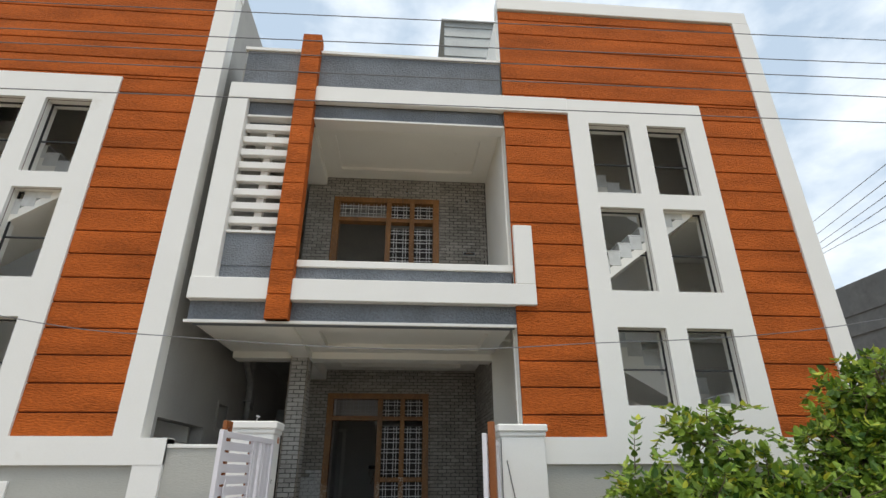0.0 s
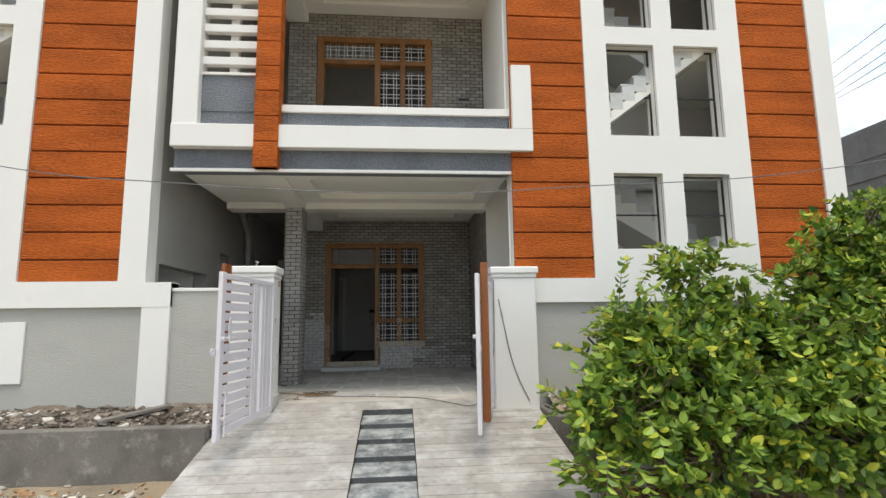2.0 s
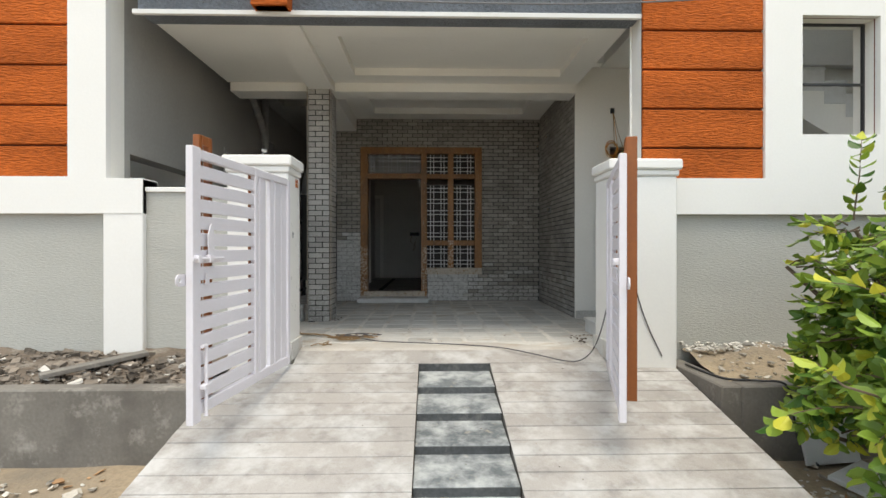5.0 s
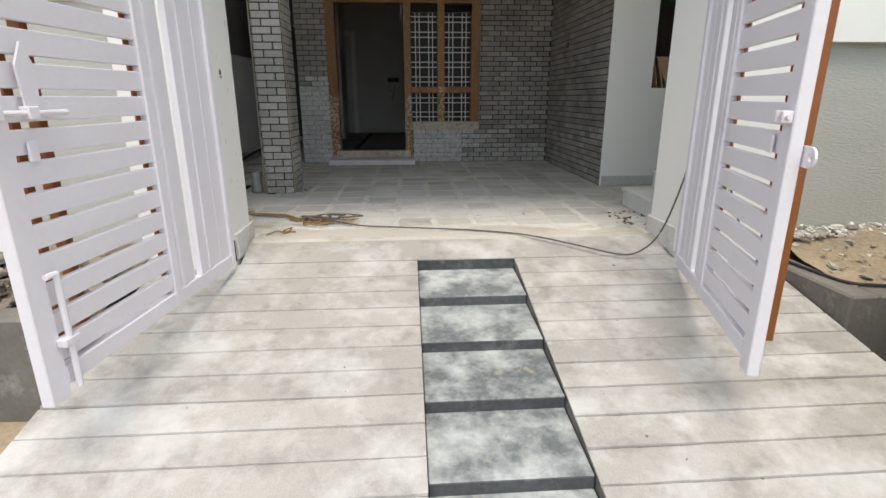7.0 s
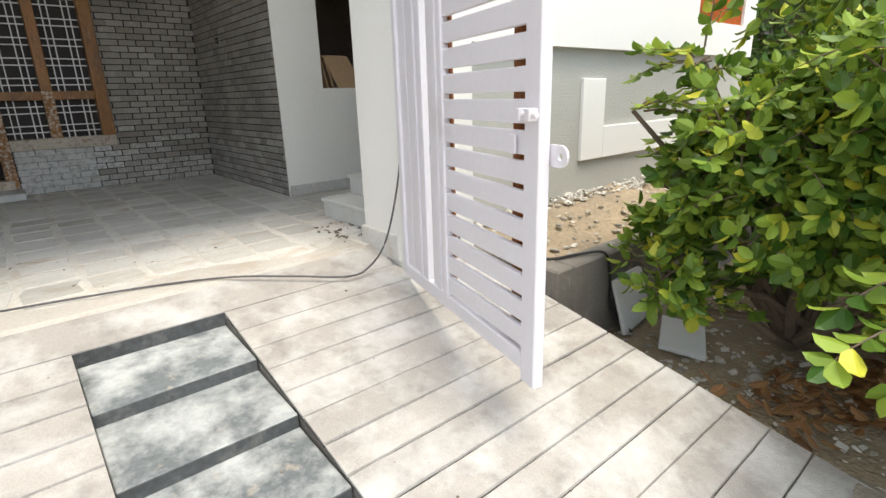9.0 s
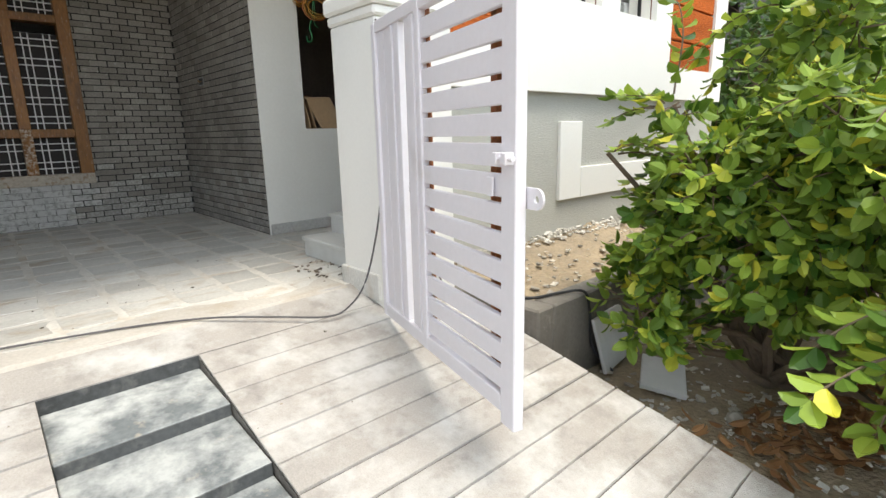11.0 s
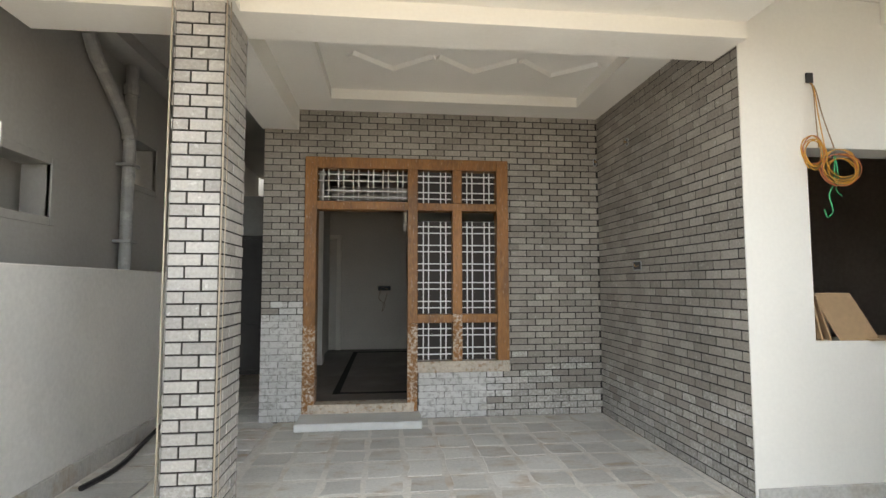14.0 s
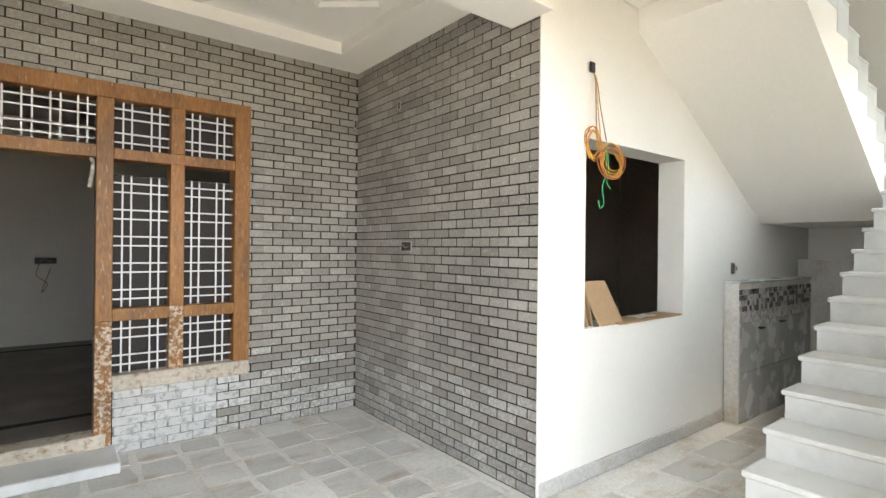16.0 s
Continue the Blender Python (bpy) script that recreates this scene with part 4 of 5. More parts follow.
    cr["label"] = "dense glossy green leaves with yellow tips"
    return plant


def under(x, y):
    """The lowest leaves: down to the dirt against the planter, lifted off it towards the street."""
    return -0.40 if y > 6.25 or y < 5.12 else -0.40 + min(0.30, 0.8 * (6.25 - y))


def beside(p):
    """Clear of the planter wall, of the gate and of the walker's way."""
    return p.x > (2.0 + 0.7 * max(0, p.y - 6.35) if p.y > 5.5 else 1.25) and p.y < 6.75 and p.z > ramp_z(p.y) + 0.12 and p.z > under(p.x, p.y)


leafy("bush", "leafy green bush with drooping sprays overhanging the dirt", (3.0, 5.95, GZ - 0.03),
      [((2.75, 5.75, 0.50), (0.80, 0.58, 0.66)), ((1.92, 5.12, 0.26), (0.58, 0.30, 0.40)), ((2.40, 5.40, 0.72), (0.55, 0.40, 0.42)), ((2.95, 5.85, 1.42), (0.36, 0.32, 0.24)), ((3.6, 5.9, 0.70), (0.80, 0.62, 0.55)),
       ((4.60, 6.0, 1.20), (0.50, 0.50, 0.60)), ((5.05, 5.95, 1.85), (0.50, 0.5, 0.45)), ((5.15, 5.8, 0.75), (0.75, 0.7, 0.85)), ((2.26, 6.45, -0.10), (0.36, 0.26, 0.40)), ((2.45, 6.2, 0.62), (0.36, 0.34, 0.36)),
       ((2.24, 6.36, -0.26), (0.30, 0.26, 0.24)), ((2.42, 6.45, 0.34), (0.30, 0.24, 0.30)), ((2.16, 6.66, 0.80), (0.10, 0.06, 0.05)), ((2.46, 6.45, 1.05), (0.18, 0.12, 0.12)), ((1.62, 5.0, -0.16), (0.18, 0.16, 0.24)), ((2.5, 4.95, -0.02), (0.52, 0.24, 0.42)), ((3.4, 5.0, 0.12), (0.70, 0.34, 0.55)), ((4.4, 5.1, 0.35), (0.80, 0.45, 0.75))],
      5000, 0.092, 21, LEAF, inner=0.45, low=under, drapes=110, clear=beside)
leafy("tree", "leafy green tree standing beyond the house corner", (10.5, 9.0, GZ), [((10.5, 9.0, 1.6), (1.7, 1.5, 1.5)), ((11.5, 8.3, 2.3), (1.5, 1.3, 1.2)), ((9.6, 9.4, 0.9), (1.2, 1.1, 0.9))], 900, 0.16, 5, LEAF_FAR, "tree", 0.6)

# ---- rubble, stones and dry leaves ----
RUBBLE = paint("pale_rubble", (0.46, 0.42, 0.36), 0.9, 0.25, 30, 0.4, piece=0.4)
DRY = leaf_material("dry_brown_leaf", (0.19, 0.09, 0.038), (0.36, 0.19, 0.085), (0.46, 0.29, 0.15))
DARK_RUBBLE = paint("brown_grey_rubble", (0.22, 0.185, 0.15), 0.95, 0.25, 30, 0.5, piece=0.5)
WHITE_CHIP = paint("white_tile_chip", (0.58, 0.55, 0.50), 0.7, 0.12, 30, 0.1, piece=0.15)


def chips(name, n, x0, x1, y0, y1, zf, lo, hi, material, label, seed, flat=0.5):
    rng = random.Random(seed)
    bm = bmesh.new()
    for _ in range(n):
        s = rng.uniform(lo, hi) * (0.6 + 0.8 * rng.random() ** 3)
        x, y = rng.uniform(x0, x1), rng.uniform(y0, y1)
        m = pose(x, y, zf(x, y) + s * flat * 0.3, rng.uniform(-20, 20), rng.uniform(-20, 20), rng.uniform(0, 360))
        vs = bx(bm, -s * rng.uniform(0.5, 1.1), s, -s * 0.7, s * rng.uniform(0.4, 0.8), -s * flat * 0.5, s * flat * rng.uniform(0.3, 0.6))
        for v in vs:
            v.co = m @ (v.co + rand_dir(rng) * s * 0.22)
    ob = new(name, mesh(name, bm, material))
    return tagged(ob, label, "rubble", kind="stuff")


flat_z = lambda x, y: GZ - 0.01
soil_z = lambda x, y: -0.10 + 0.10 * (y - 7.01) / 0.6
chips("rubble", 160, -6.0, -2.05, 5.0, 6.8, flat_z, 0.02, 0.05, paint("tan_brick_chip", (0.42, 0.25, 0.13), 0.9, 0.15, 30, 0.3, piece=0.3), "tan broken brick chips on the dirt", 14, 0.3)
chips("rubble", 420, -6.0, -2.05, 4.4, 6.84, flat_z, 0.012, 0.045, RUBBLE, "pale rubble chips strewn on the dirt", 1)
chips("rubble", 70, -3.9, -2.5, 5.4, 6.6, flat_z, 0.015, 0.05, WHITE_CHIP, "broken white tile pieces on the dirt", 2, 0.25)
chips("rubble", 1500, -7.0, -2.05, 7.03, 7.72, soil_z, 0.010, 0.045, DARK_RUBBLE, "broken brown rubble and clods in the planter", 3, 0.8)
chips("rubble", 110, -7.0, -2.05, 7.03, 7.6, lambda x, y: soil_z(x, y) + 0.02, 0.015, 0.045, WHITE_CHIP, "pale broken chips among the planter rubble", 41, 0.5)
chips("rubble", 260, 2.0, 5.5, 7.03, 7.7, soil_z, 0.008, 0.03, RUBBLE, "small stones in the planter soil", 4)
chips("rubble", 700, 1.95, 6.3, 7.64, 7.75, lambda x, y: 0.02 + 0.5 * (y - 7.64), 0.006, 0.024, WHITE_CHIP, "pale cement crumbs along the plinth", 5, 0.8)
chips("gravel", 700, 1.85, 5.5, 4.2, 6.84, flat_z, 0.006, 0.03, RUBBLE, "gravel and chips on the dirt beside the ramp", 6)
chips("gravel", 500, -3.0, 2.6, 4.4, 5.36, flat_z, 0.006, 0.028, RUBBLE, "gravel at the foot of the ramp", 7)
chips("rubble", 70, -2.75, -1.85, 8.1, 10.3, lambda x, y: -0.56, 0.02, 0.07, DARK_RUBBLE, "dark rubble in the unfinished pit", 8)
chips("rubble", 130, -2.82, -2.18, 9.83, 10.40, lambda x, y: -0.34 + 0.10 * noise.noise((x * 4, y * 4, 2)), 0.025, 0.085, RUBBLE, "grey broken concrete lumps heaped in the open pit", 44, 0.8)
chips("rubble", 90, -2.82, -2.2, 10.36, 10.415, lambda x, y: -0.22 + 0.17 * noise.noise((x * 17, y * 31, 5)), 0.02, 0.06, RUBBLE, "broken concrete lumps along the pit's back edge", 46, 0.8)
chips("gravel", 500, 1.85, 3.6, 4.7, 6.6, flat_z, 0.006, 0.022, WHITE_CHIP, "pale chips scattered on the dirt by the bush", 45, 0.5)
rng = random.Random(9)
dry = []
for _ in range(560):
    x = rng.gauss(2.9, 0.6)
    y = 5.55 - 0.45 * (x - 2.6) + rng.gauss(0, 0.17)
    if x < 1.9 or y > 6.7:
        continue
    w = Vector((rng.uniform(-1, 1), rng.uniform(-1, 1), rng.uniform(-0.1, 0.3))).normalized()
    sd = w.cross(Vector((rng.uniform(-0.4, 0.4), rng.uniform(-0.4, 0.4), 1))).normalized()
    dry.append((Vector((x, y, GZ + rng.uniform(-0.005, 0.05))), w, sd, rng.uniform(0.06, 0.12), rng.uniform(0.014, 0.028)))
tagged(new("dry_leaves", leaf_mesh("dry_leaves", dry, DRY)), "heap of dry brown fallen leaves on dirt", "leaves", kind="stuff")


def boulder(name, label, at, r, material, seed):
    rng = random.Random(seed)
    bm = bmesh.new()
    bmesh.ops.create_icosphere(bm, subdivisions=3, radius=1)
    o = rand_dir(rng) * 9
    for v in bm.verts:
        d = 1 + 0.28 * noise.noise(v.co * 1.3 + o) + 0.08 * noise.noise(v.co * 4 + o)
        v.co = Vector((v.co.x * r[0], v.co.y * r[1], max(v.co.z, -0.55) * r[2])) * d
    ob = tagged(new(name, mesh(name, bm, material)), label, "stone")
    ob.location = at
    return ob


boulder("boulder", "rounded brown boulder lying on the dirt", (-2.88, 5.42, GZ + 0.07), (0.20, 0.17, 0.16), paint("brown_boulder", (0.24, 0.19, 0.14), 0.9, 0.2, 25, 0.5), 1)
for i, (x, y, s) in enumerate(((-2.38, 5.95, 0.075), (2.35, 5.95, 0.05), (2.55, 5.15, 0.055), (2.9, 5.0, 0.04))):
    boulder("stone", "small weathered stone lying on the dirt", (x, y, GZ + s * 0.3), (s, s * 0.8, s * 0.6), DARK_CONCRETE if i == 0 else RUBBLE, 3 + i)
slab = thing("marble_offcut", "pale marble offcut leaning against the planter kerb", "stone slab", (2.56, 6.74, GZ))
box_part("slab", (-0.22, 0.22, -0.012, 0.012, 0.0, 0.36), MARBLE, slab, m=pose(0, 0, 0, -16, 0, 8))
slab = thing("marble_offcut", "pale marble offcut lying on the dirt by bush", "stone slab", (2.52, 6.42, GZ))
box_part("slab", (-0.20, 0.20, -0.13, 0.13, 0.0, 0.03), MARBLE, slab, m=pose(0, 0, 0.02, 8, -4, 25))
plank = thing("plank", "grey weathered plank lying across the planter rubble", "plank", (-2.95, 7.32, -0.03))
box_part("board", (-0.36, 0.36, -0.06, 0.06, 0, 0.035), DARK_CONCRETE, plank, m=pose(0, 0, 0.02, 0, -6, 42))

# ---- cables ----
CABLE = paint("dusty_grey_cable", (0.10, 0.095, 0.10), 0.6, 0.2, 30, 0.1)
JUTE = paint("brown_jute_rope", (0.30, 0.195, 0.10), 0.9, 0.2, 80, 0.5)


def smooth_pts(pts, n=8):
    pts = [Vector(p) for p in pts]
    out = []
    for i in range(len(pts) - 1):
        p0, p1, p2, p3 = pts[max(i - 1, 0)], pts[i], pts[i + 1], pts[min(i + 2, len(pts) - 1)]
        for k in range(n):
            t = k / n
            out.append(0.5 * ((2 * p1) + (p2 - p0) * t + (2 * p0 - 5 * p1 + 4 * p2 - p3) * t * t + (3 * p1 - p0 - 3 * p2 + p3) * t ** 3))
    return out + [pts[-1]]


def cable(name, pts, r, material, label, category="cable", n=8):
    bm = bmesh.new()
    tube(bm, smooth_pts(pts, n), r, 6)
    return tagged(new(name, mesh(name, bm, material)), label, category)


cable("cable", [(-1.02, 8.36, 0.02), (-0.88, 8.27, 0.014), (-0.72, 8.20, 0.012), (-0.309, 8.11, 0.012), (0.058, 8.01, 0.012), (0.368, 7.86, 0.012), (0.644, 7.72, -0.02), (0.90, 7.60, -0.055), (1.04, 7.60, -0.03), (1.13, 7.56, 0.10), (1.20, 7.53, 0.36), (1.25, 7.53, 0.62), (1.264, 7.528, 0.98), (1.266, 7.527, 1.42), (1.268, 7.527, 1.52)], 0.0055, CABLE, "dusty grey cable trailing over the floor and up the pillar")
tangle = thing("cable_tangle", "tangled brown rope and grey cable lying on floor", "rope", (-1.0, 8.38, 0))
rng = random.Random(13)
for k in range(13):
    pts = []
    c = Vector((rng.uniform(-0.22, 0.12), rng.uniform(-0.07, 0.04), 0))
    a0, rr = rng.uniform(0, 6), rng.uniform(0.03, 0.085)
    for q in range(9):
        a = a0 + q * 0.72
        pts.append(c + Vector((rr * 1.6 * math.cos(a) + rng.uniform(-0.045, 0.045), rr * 0.8 * math.sin(a) + rng.uniform(-0.03, 0.03), 0.012 + 0.012 * rng.random() + 0.003 * k)))
    bm = bmesh.new()
    tube(bm, smooth_pts(pts, 5), 0.0045, 6)
    part("loop", bm, JUTE if k < 10 else CABLE, tangle)
for k in range(6):
    bm = bmesh.new()
    o = 0.011 * k
    pts = [(-0.86 + 0.03 * k, 0.40, 0.012), (-0.76, 0.315 + o * 0.3, 0.010), (-0.60, 0.25 + o * 0.7 + rng.uniform(-0.012, 0.012), 0.012 + 0.006 * rng.random()), (-0.41, 0.16 + o + rng.uniform(-0.015, 0.015), 0.010 + 0.01 * rng.random()),
           (-0.27, 0.04 + o, 0.014), (-0.05 + 0.04 * rng.random(), -0.02 + o, 0.02)]
    if k == 0:
        pts[0:1] = [(-1.15, 0.60, 0.03), (-0.95, 0.45, 0.02)]
    tube(bm, smooth_pts(pts, 6), 0.0042, 6)
    part("strand", bm, JUTE, tangle)
cable("wire_scrap", [(-1.42, 8.02, 0.008), (-1.36, 8.07, 0.02), (-1.30, 8.06, 0.008), (-1.27, 8.12, 0.03), (-1.33, 8.11, 0.008), (-1.24, 8.09, 0.008)], 0.005, JUTE, "short scrap of brown wire on the floor", "wire")
cable("cable", [(1.87, 7.48, -0.06), (1.90, 7.25, -0.064), (1.95, 7.02, -0.064), (2.14, 6.94, -0.06), (2.28, 6.85, -0.06), (2.33, 6.83, -0.2), (2.36, 6.82, -0.45), (2.42, 6.70, GZ)], 0.009, BLACK, "black cable draped over the planter kerb")
cable("cable", [(1.33, 7.528, 1.27), (1.38, 7.527, 1.0), (1.47, 7.527, 0.55), (1.57, 7.527, 0.25), (1.69, 7.528, 0.0)], 0.005, CABLE, "thin grey wire hanging down the white pillar", "wire")
cable("hose", [(-2.70, 10.6, 0.02), (-2.66, 11.0, 0.02), (-2.74, 11.6, 0.03), (-2.78, 12.4, 0.10), (-2.80, 13.5, 0.12)], 0.02, BLACK, "black hose lying along the passage wall", "hose")

LINE = paint("weathered_power_line", (0.16, 0.16, 0.17), 0.6, 0.1, 30, 0)
# overhead lines in front of the house
for z in ((4.52, 4.70), (4.24, 4.42), (4.10, 4.24), (3.94, 4.04), (3.67, 3.77)):
    za, zb = z
    s = (zb - za) / 7.8
    cable("overhead_line", [(-26, 4, za - s * 22), (-3.3, 4, za), (4.5, 4, zb), (30, 4, zb + s * 25)], 0.004, LINE, "thin overhead power line crossing the street", "power line", 2)
cable("overhead_line", [(-28, 6, 7.4), (-14, 6, 4.4), (-8, 6, 3.4), (-3.88, 6, 2.543), (-2.15, 6, 2.364), (-0.05, 6, 2.275), (1.71, 6, 2.347), (5.42, 6, 2.70), (12, 6, 4.2), (28, 6, 7.6)], 0.005, LINE, "sagging thin service cable in front of the house", "power line")
for a, b in (((18.41, 20, 11.55), (13.6, 12, 9.18)), ((18.4, 20, 10.93), (13.4, 12, 8.62)), ((18.4, 20, 10.5), (13.3, 12, 8.2)), ((18.4, 20, 10.2), (13.1, 12, 7.8)), ((18.4, 20, 9.97), (13.0, 12, 7.4))):
    a, b = Vector(a), Vector(b)
    d = b - a
    cable("overhead_line", [a - d * 3, a, b, b + d * 1.3], 0.012, LINE, "far overhead power line beside the house", "power line", 2)

# ---- far unfinished building ----
far = thing("far_building", "unfinished grey concrete building beyond the plot", "building", (17, 12, GZ - 0.35))
RAW = paint("raw_grey_block", (0.14, 0.137, 0.133), 0.9, 0.18, 6, 0.3, stain=(0.12, 0.12, 0.118), stain_scale=0.8)
bm = bmesh.new()
holes = [(-8 + 2.4 * k, -6.9 + 2.4 * k, c, c + 1.5) for k in range(6) for c in (1.6, 4.7)]
wall_x(bm, 0, 0.25, -8.5, 7.6, 0, 7.5, holes)
bx(bm, 0.25, 12, 7.35, 7.6, 0, 7.5)
bx(bm, 0.25, 12, -8.5, -8.25, 0, 7.5)
bx(bm, 0.25, 12, -8.25, 7.35, 7.3, 7.5)
bx(bm, 4.0, 4.2, -8.25, 7.35, 0, 7.3)
part("wall", bm, RAW, far)
for z, h in ((3.6, 0.3), (6.75, 0.3)):
    box_part("beam", (-0.08, 0.0, -8.5, 7.6, z, z + h), RAW, far)
box_part("parapet", (-0.05, 0.15, -8.5, 7.7, 7.5, 8.66), RAW, far)
for h in holes:
    fr = bmesh.new()
    bx(fr, -0.03, 0.05, h[0] - 0.08, h[0], h[2] - 0.08, h[3] + 0.08)
    bx(fr, -0.03, 0.05, h[1], h[1] + 0.08, h[2] - 0.08, h[3] + 0.08)
    bx(fr, -0.03, 0.05, h[0], h[1], h[3], h[3] + 0.08)
    bx(fr, -0.03, 0.05, h[0], h[1], h[2] - 0.08, h[2])
    part("window", fr, RAW, far, "rough concrete window surround")

# roof shed of ribbed sheet
shed = thing("roof_shed", "grey ribbed metal sheet shed on the roof", "shed", (1.5, 10.0, 8.2))
FRONT.append(shed)
for i, (x0, x1) in enumerate(((-0.66, 0.62),)):
    for k in range(9):
        box_part("rib", (x0, x1, -0.03 + 0.02 * (k % 2), 0.03, 2.0 + 0.16 * k, 2.155 + 0.16 * k), STEEL, shed, bevel=0.006)
box_part("post", (-0.62, -0.56, 0.03, 0.09, -0.75, 3.4), STEEL, shed)
box_part("post", (0.5, 0.56, 0.03, 0.09, -0.75, 3.4), STEEL, shed)
box_part("roof", (-0.74, 0.70, -0.10, 1.6, 3.42, 3.46), STEEL, shed)

# ---- passage: drain pipes ----
pipe = thing("drain_pipe", "grey drain pipe with branch on the neighbouring wall", "pipe", (-3.05, 11.78, 1.4))
bm = bmesh.new()
tube(bm, [(0, 0, 0), (0, 0, 2.0)], 0.055, 14)
part("pipe_run", bm, PVC, pipe)
bm = bmesh.new()
tube(bm, [(0, 0.0, 1.32), (0.0, -0.10, 1.46), (0.0, -0.62, 1.86), (0.0, -0.70, 1.98)], 0.056, 12)
part("branch", bm, PVC, pipe)
for z in (1.30, 1.72):
    bm = bmesh.new()
    tube(bm, [(0, 0, z), (0, 0, z + 0.10)], 0.072, 14)
    part("collar", bm, PVC, pipe)
for z in (0.35, 1.05):
    box_part("bracket", (-0.10, 0.07, -0.07, 0.07, z, z + 0.03), PVC, pipe)
for y0, y1, z0, z1 in ((10.33, 10.83, 1.862, 2.249), (11.94, 12.50, 2.353, 2.788)):
    v = thing("ventilator", "small open ventilator with plaster frame in wall", "ventilator", (-3.14, (y0 + y1) / 2, z0), kind="structure")
    h, w = z1 - z0, (y1 - y0) / 2
    for box in ((-0.02, 0.02, -w - 0.06, -w, -0.06, h + 0.06), (-0.02, 0.02, w, w + 0.06, -0.06, h + 0.06), (-0.02, 0.02, -w, w, h, h + 0.06), (-0.02, 0.02, -w, w, -0.06, 0)):
        box_part("frame", box, SIDE_WALL, v)
bm = bmesh.new()
bx(bm, -3.60, -3.50, 10.0, 17, -0.3, 3.4)
setting("wall_neighbour_inner", bm, ROOM, "dark inner wall behind the ventilators")
stub = thing("pipe_stub", "short grey pipe stub set beside the column", "pipe", (-1.96, 9.78, 0))
bm = bmesh.new()
tube(bm, [(0, 0, 0), (0, 0, 0.10), (0, 0, 0.101), (0, 0, 0.20)], [0.055, 0.05, 0.042, 0.042], 14)
part("body", bm, PVC, stub)
bm = bmesh.new()
tube(bm, [(0, 0, 0.16), (0, 0, 0.205)], 0.05, 14)
part("socket", bm, PVC, stub)

# dirt washed over the foot of the ramp
bm = bmesh.new()
rows_of = []
for i in range(121):
    x = -2.3 + 4.5 * i / 120
    n1, n2 = noise.noise((x * 2.1, 0.4, 6)), noise.noise((x * 9, 1.4, 6))
    yt = RAMP_END + 0.09 + 0.07 * n1 + 0.03 * n2
    low_end = 0.4 * max(0, x - 1.80, -1.99 - x)  # sinks into the ground past the ramp's sides
    rows_of.append([bm.verts.new((x, 4.95, GZ - 0.07)), bm.verts.new((x, 5.14 + 0.03 * n2, GZ - low_end + 0.012 * n1)), bm.verts.new((x, RAMP_END - 0.02, ramp_z(RAMP_END) + 0.004 - low_end + 0.004 * n2)), bm.verts.new((x, yt, ramp_z(yt) + 0.0035 - low_end * 1.4))])
for u, v in zip(rows_of, rows_of[1:]):
    for k in range(3):
        bm.faces.new((u[k], v[k], v[k + 1], u[k + 1]))
tagged(new("dirt_spill", mesh("dirt_spill", bm, paint("grey_washed_dirt", (0.36, 0.315, 0.255), 0.95, 0.2, 60, 0.8, stain=(0.23, 0.195, 0.155), stain_scale=6, stain_at=(0.48, 0.68), dist=0.012))), "grey-brown dirt washed over the ramp's foot", "dirt", kind="stuff")
chips("gravel", 420, -2.2, 2.1, 5.02, 5.36, lambda x, y: GZ + 0.02, 0.004, 0.018, RUBBLE, "fine gravel strewn over the ramp's foot", 43, 0.6)

# ---- small things on the walls ----
CARD = paint("tan_board", (0.42, 0.28, 0.16), 0.8, 0.1, 30, 0.1)
YELLOW = paint("yellow_wire", (0.62, 0.32, 0.06), 0.5, 0.1, 30, 0)
RED = paint("red_wire", (0.42, 0.12, 0.05), 0.5, 0.1, 30, 0)
GREEN = paint("green_wire", (0.03, 0.32, 0.13), 0.5, 0.1, 30, 0)
coil = thing("wire_coil", "coil of yellow, red and green wires hanging on wall", "wire", (2.10, 9.88, 2.72))
rng = random.Random(3)
for k in range(12):
    left = k < 5
    a0, tilt = rng.uniform(0, 6), rng.uniform(-0.25, 0.25)
    rr = rng.uniform(0.075, 0.10) if left else rng.uniform(0.10, 0.145)
    cx, cz = (rng.uniform(-0.05, 0.0), -0.50 + rng.uniform(-0.03, 0.03)) if left else (rng.uniform(0.11, 0.17), -0.60 + rng.uniform(-0.04, 0.04))
    bm = bmesh.new()
    pts = []
    for q in range(10):
        a = a0 + q * 0.7
        u, w = rr * (0.82 if left else 1.0) * math.cos(a), rr * (1.05 if left else 0.78) * math.sin(a)
        pts.append((cx + u * math.cos(tilt) - w * math.sin(tilt), -0.012 - 0.006 * k + rng.uniform(-0.01, 0.01), cz + u * math.sin(tilt) + w * math.cos(tilt)))
    tube(bm, smooth_pts(pts, 4), 0.0036, 6)
    part("loop", bm, RED if k % 4 == 3 else YELLOW, coil)
for k, (dx, mat) in enumerate(((0.0, JUTE), (0.02, YELLOW), (0.05, JUTE))):
    bm = bmesh.new()
    tube(bm, smooth_pts([(0, 0.02, 0), (0.004 + dx * 0.3, -0.015, -0.06), (0.01 + dx, -0.02, -0.25), (0.02 + dx * 2.2, -0.02, -0.46)], 5), 0.0036, 6)
    part("lead", bm, mat, coil)
bm = bmesh.new()
tube(bm, smooth_pts([(0.12, -0.03, -0.5), (0.10, -0.04, -0.68), (0.06, -0.04, -0.78), (0.08, -0.04, -0.88), (0.04, -0.04, -0.92), (0.02, -0.04, -0.87)], 5), 0.0045, 6)
part("tail", bm, GREEN, coil)
bm = bmesh.new()
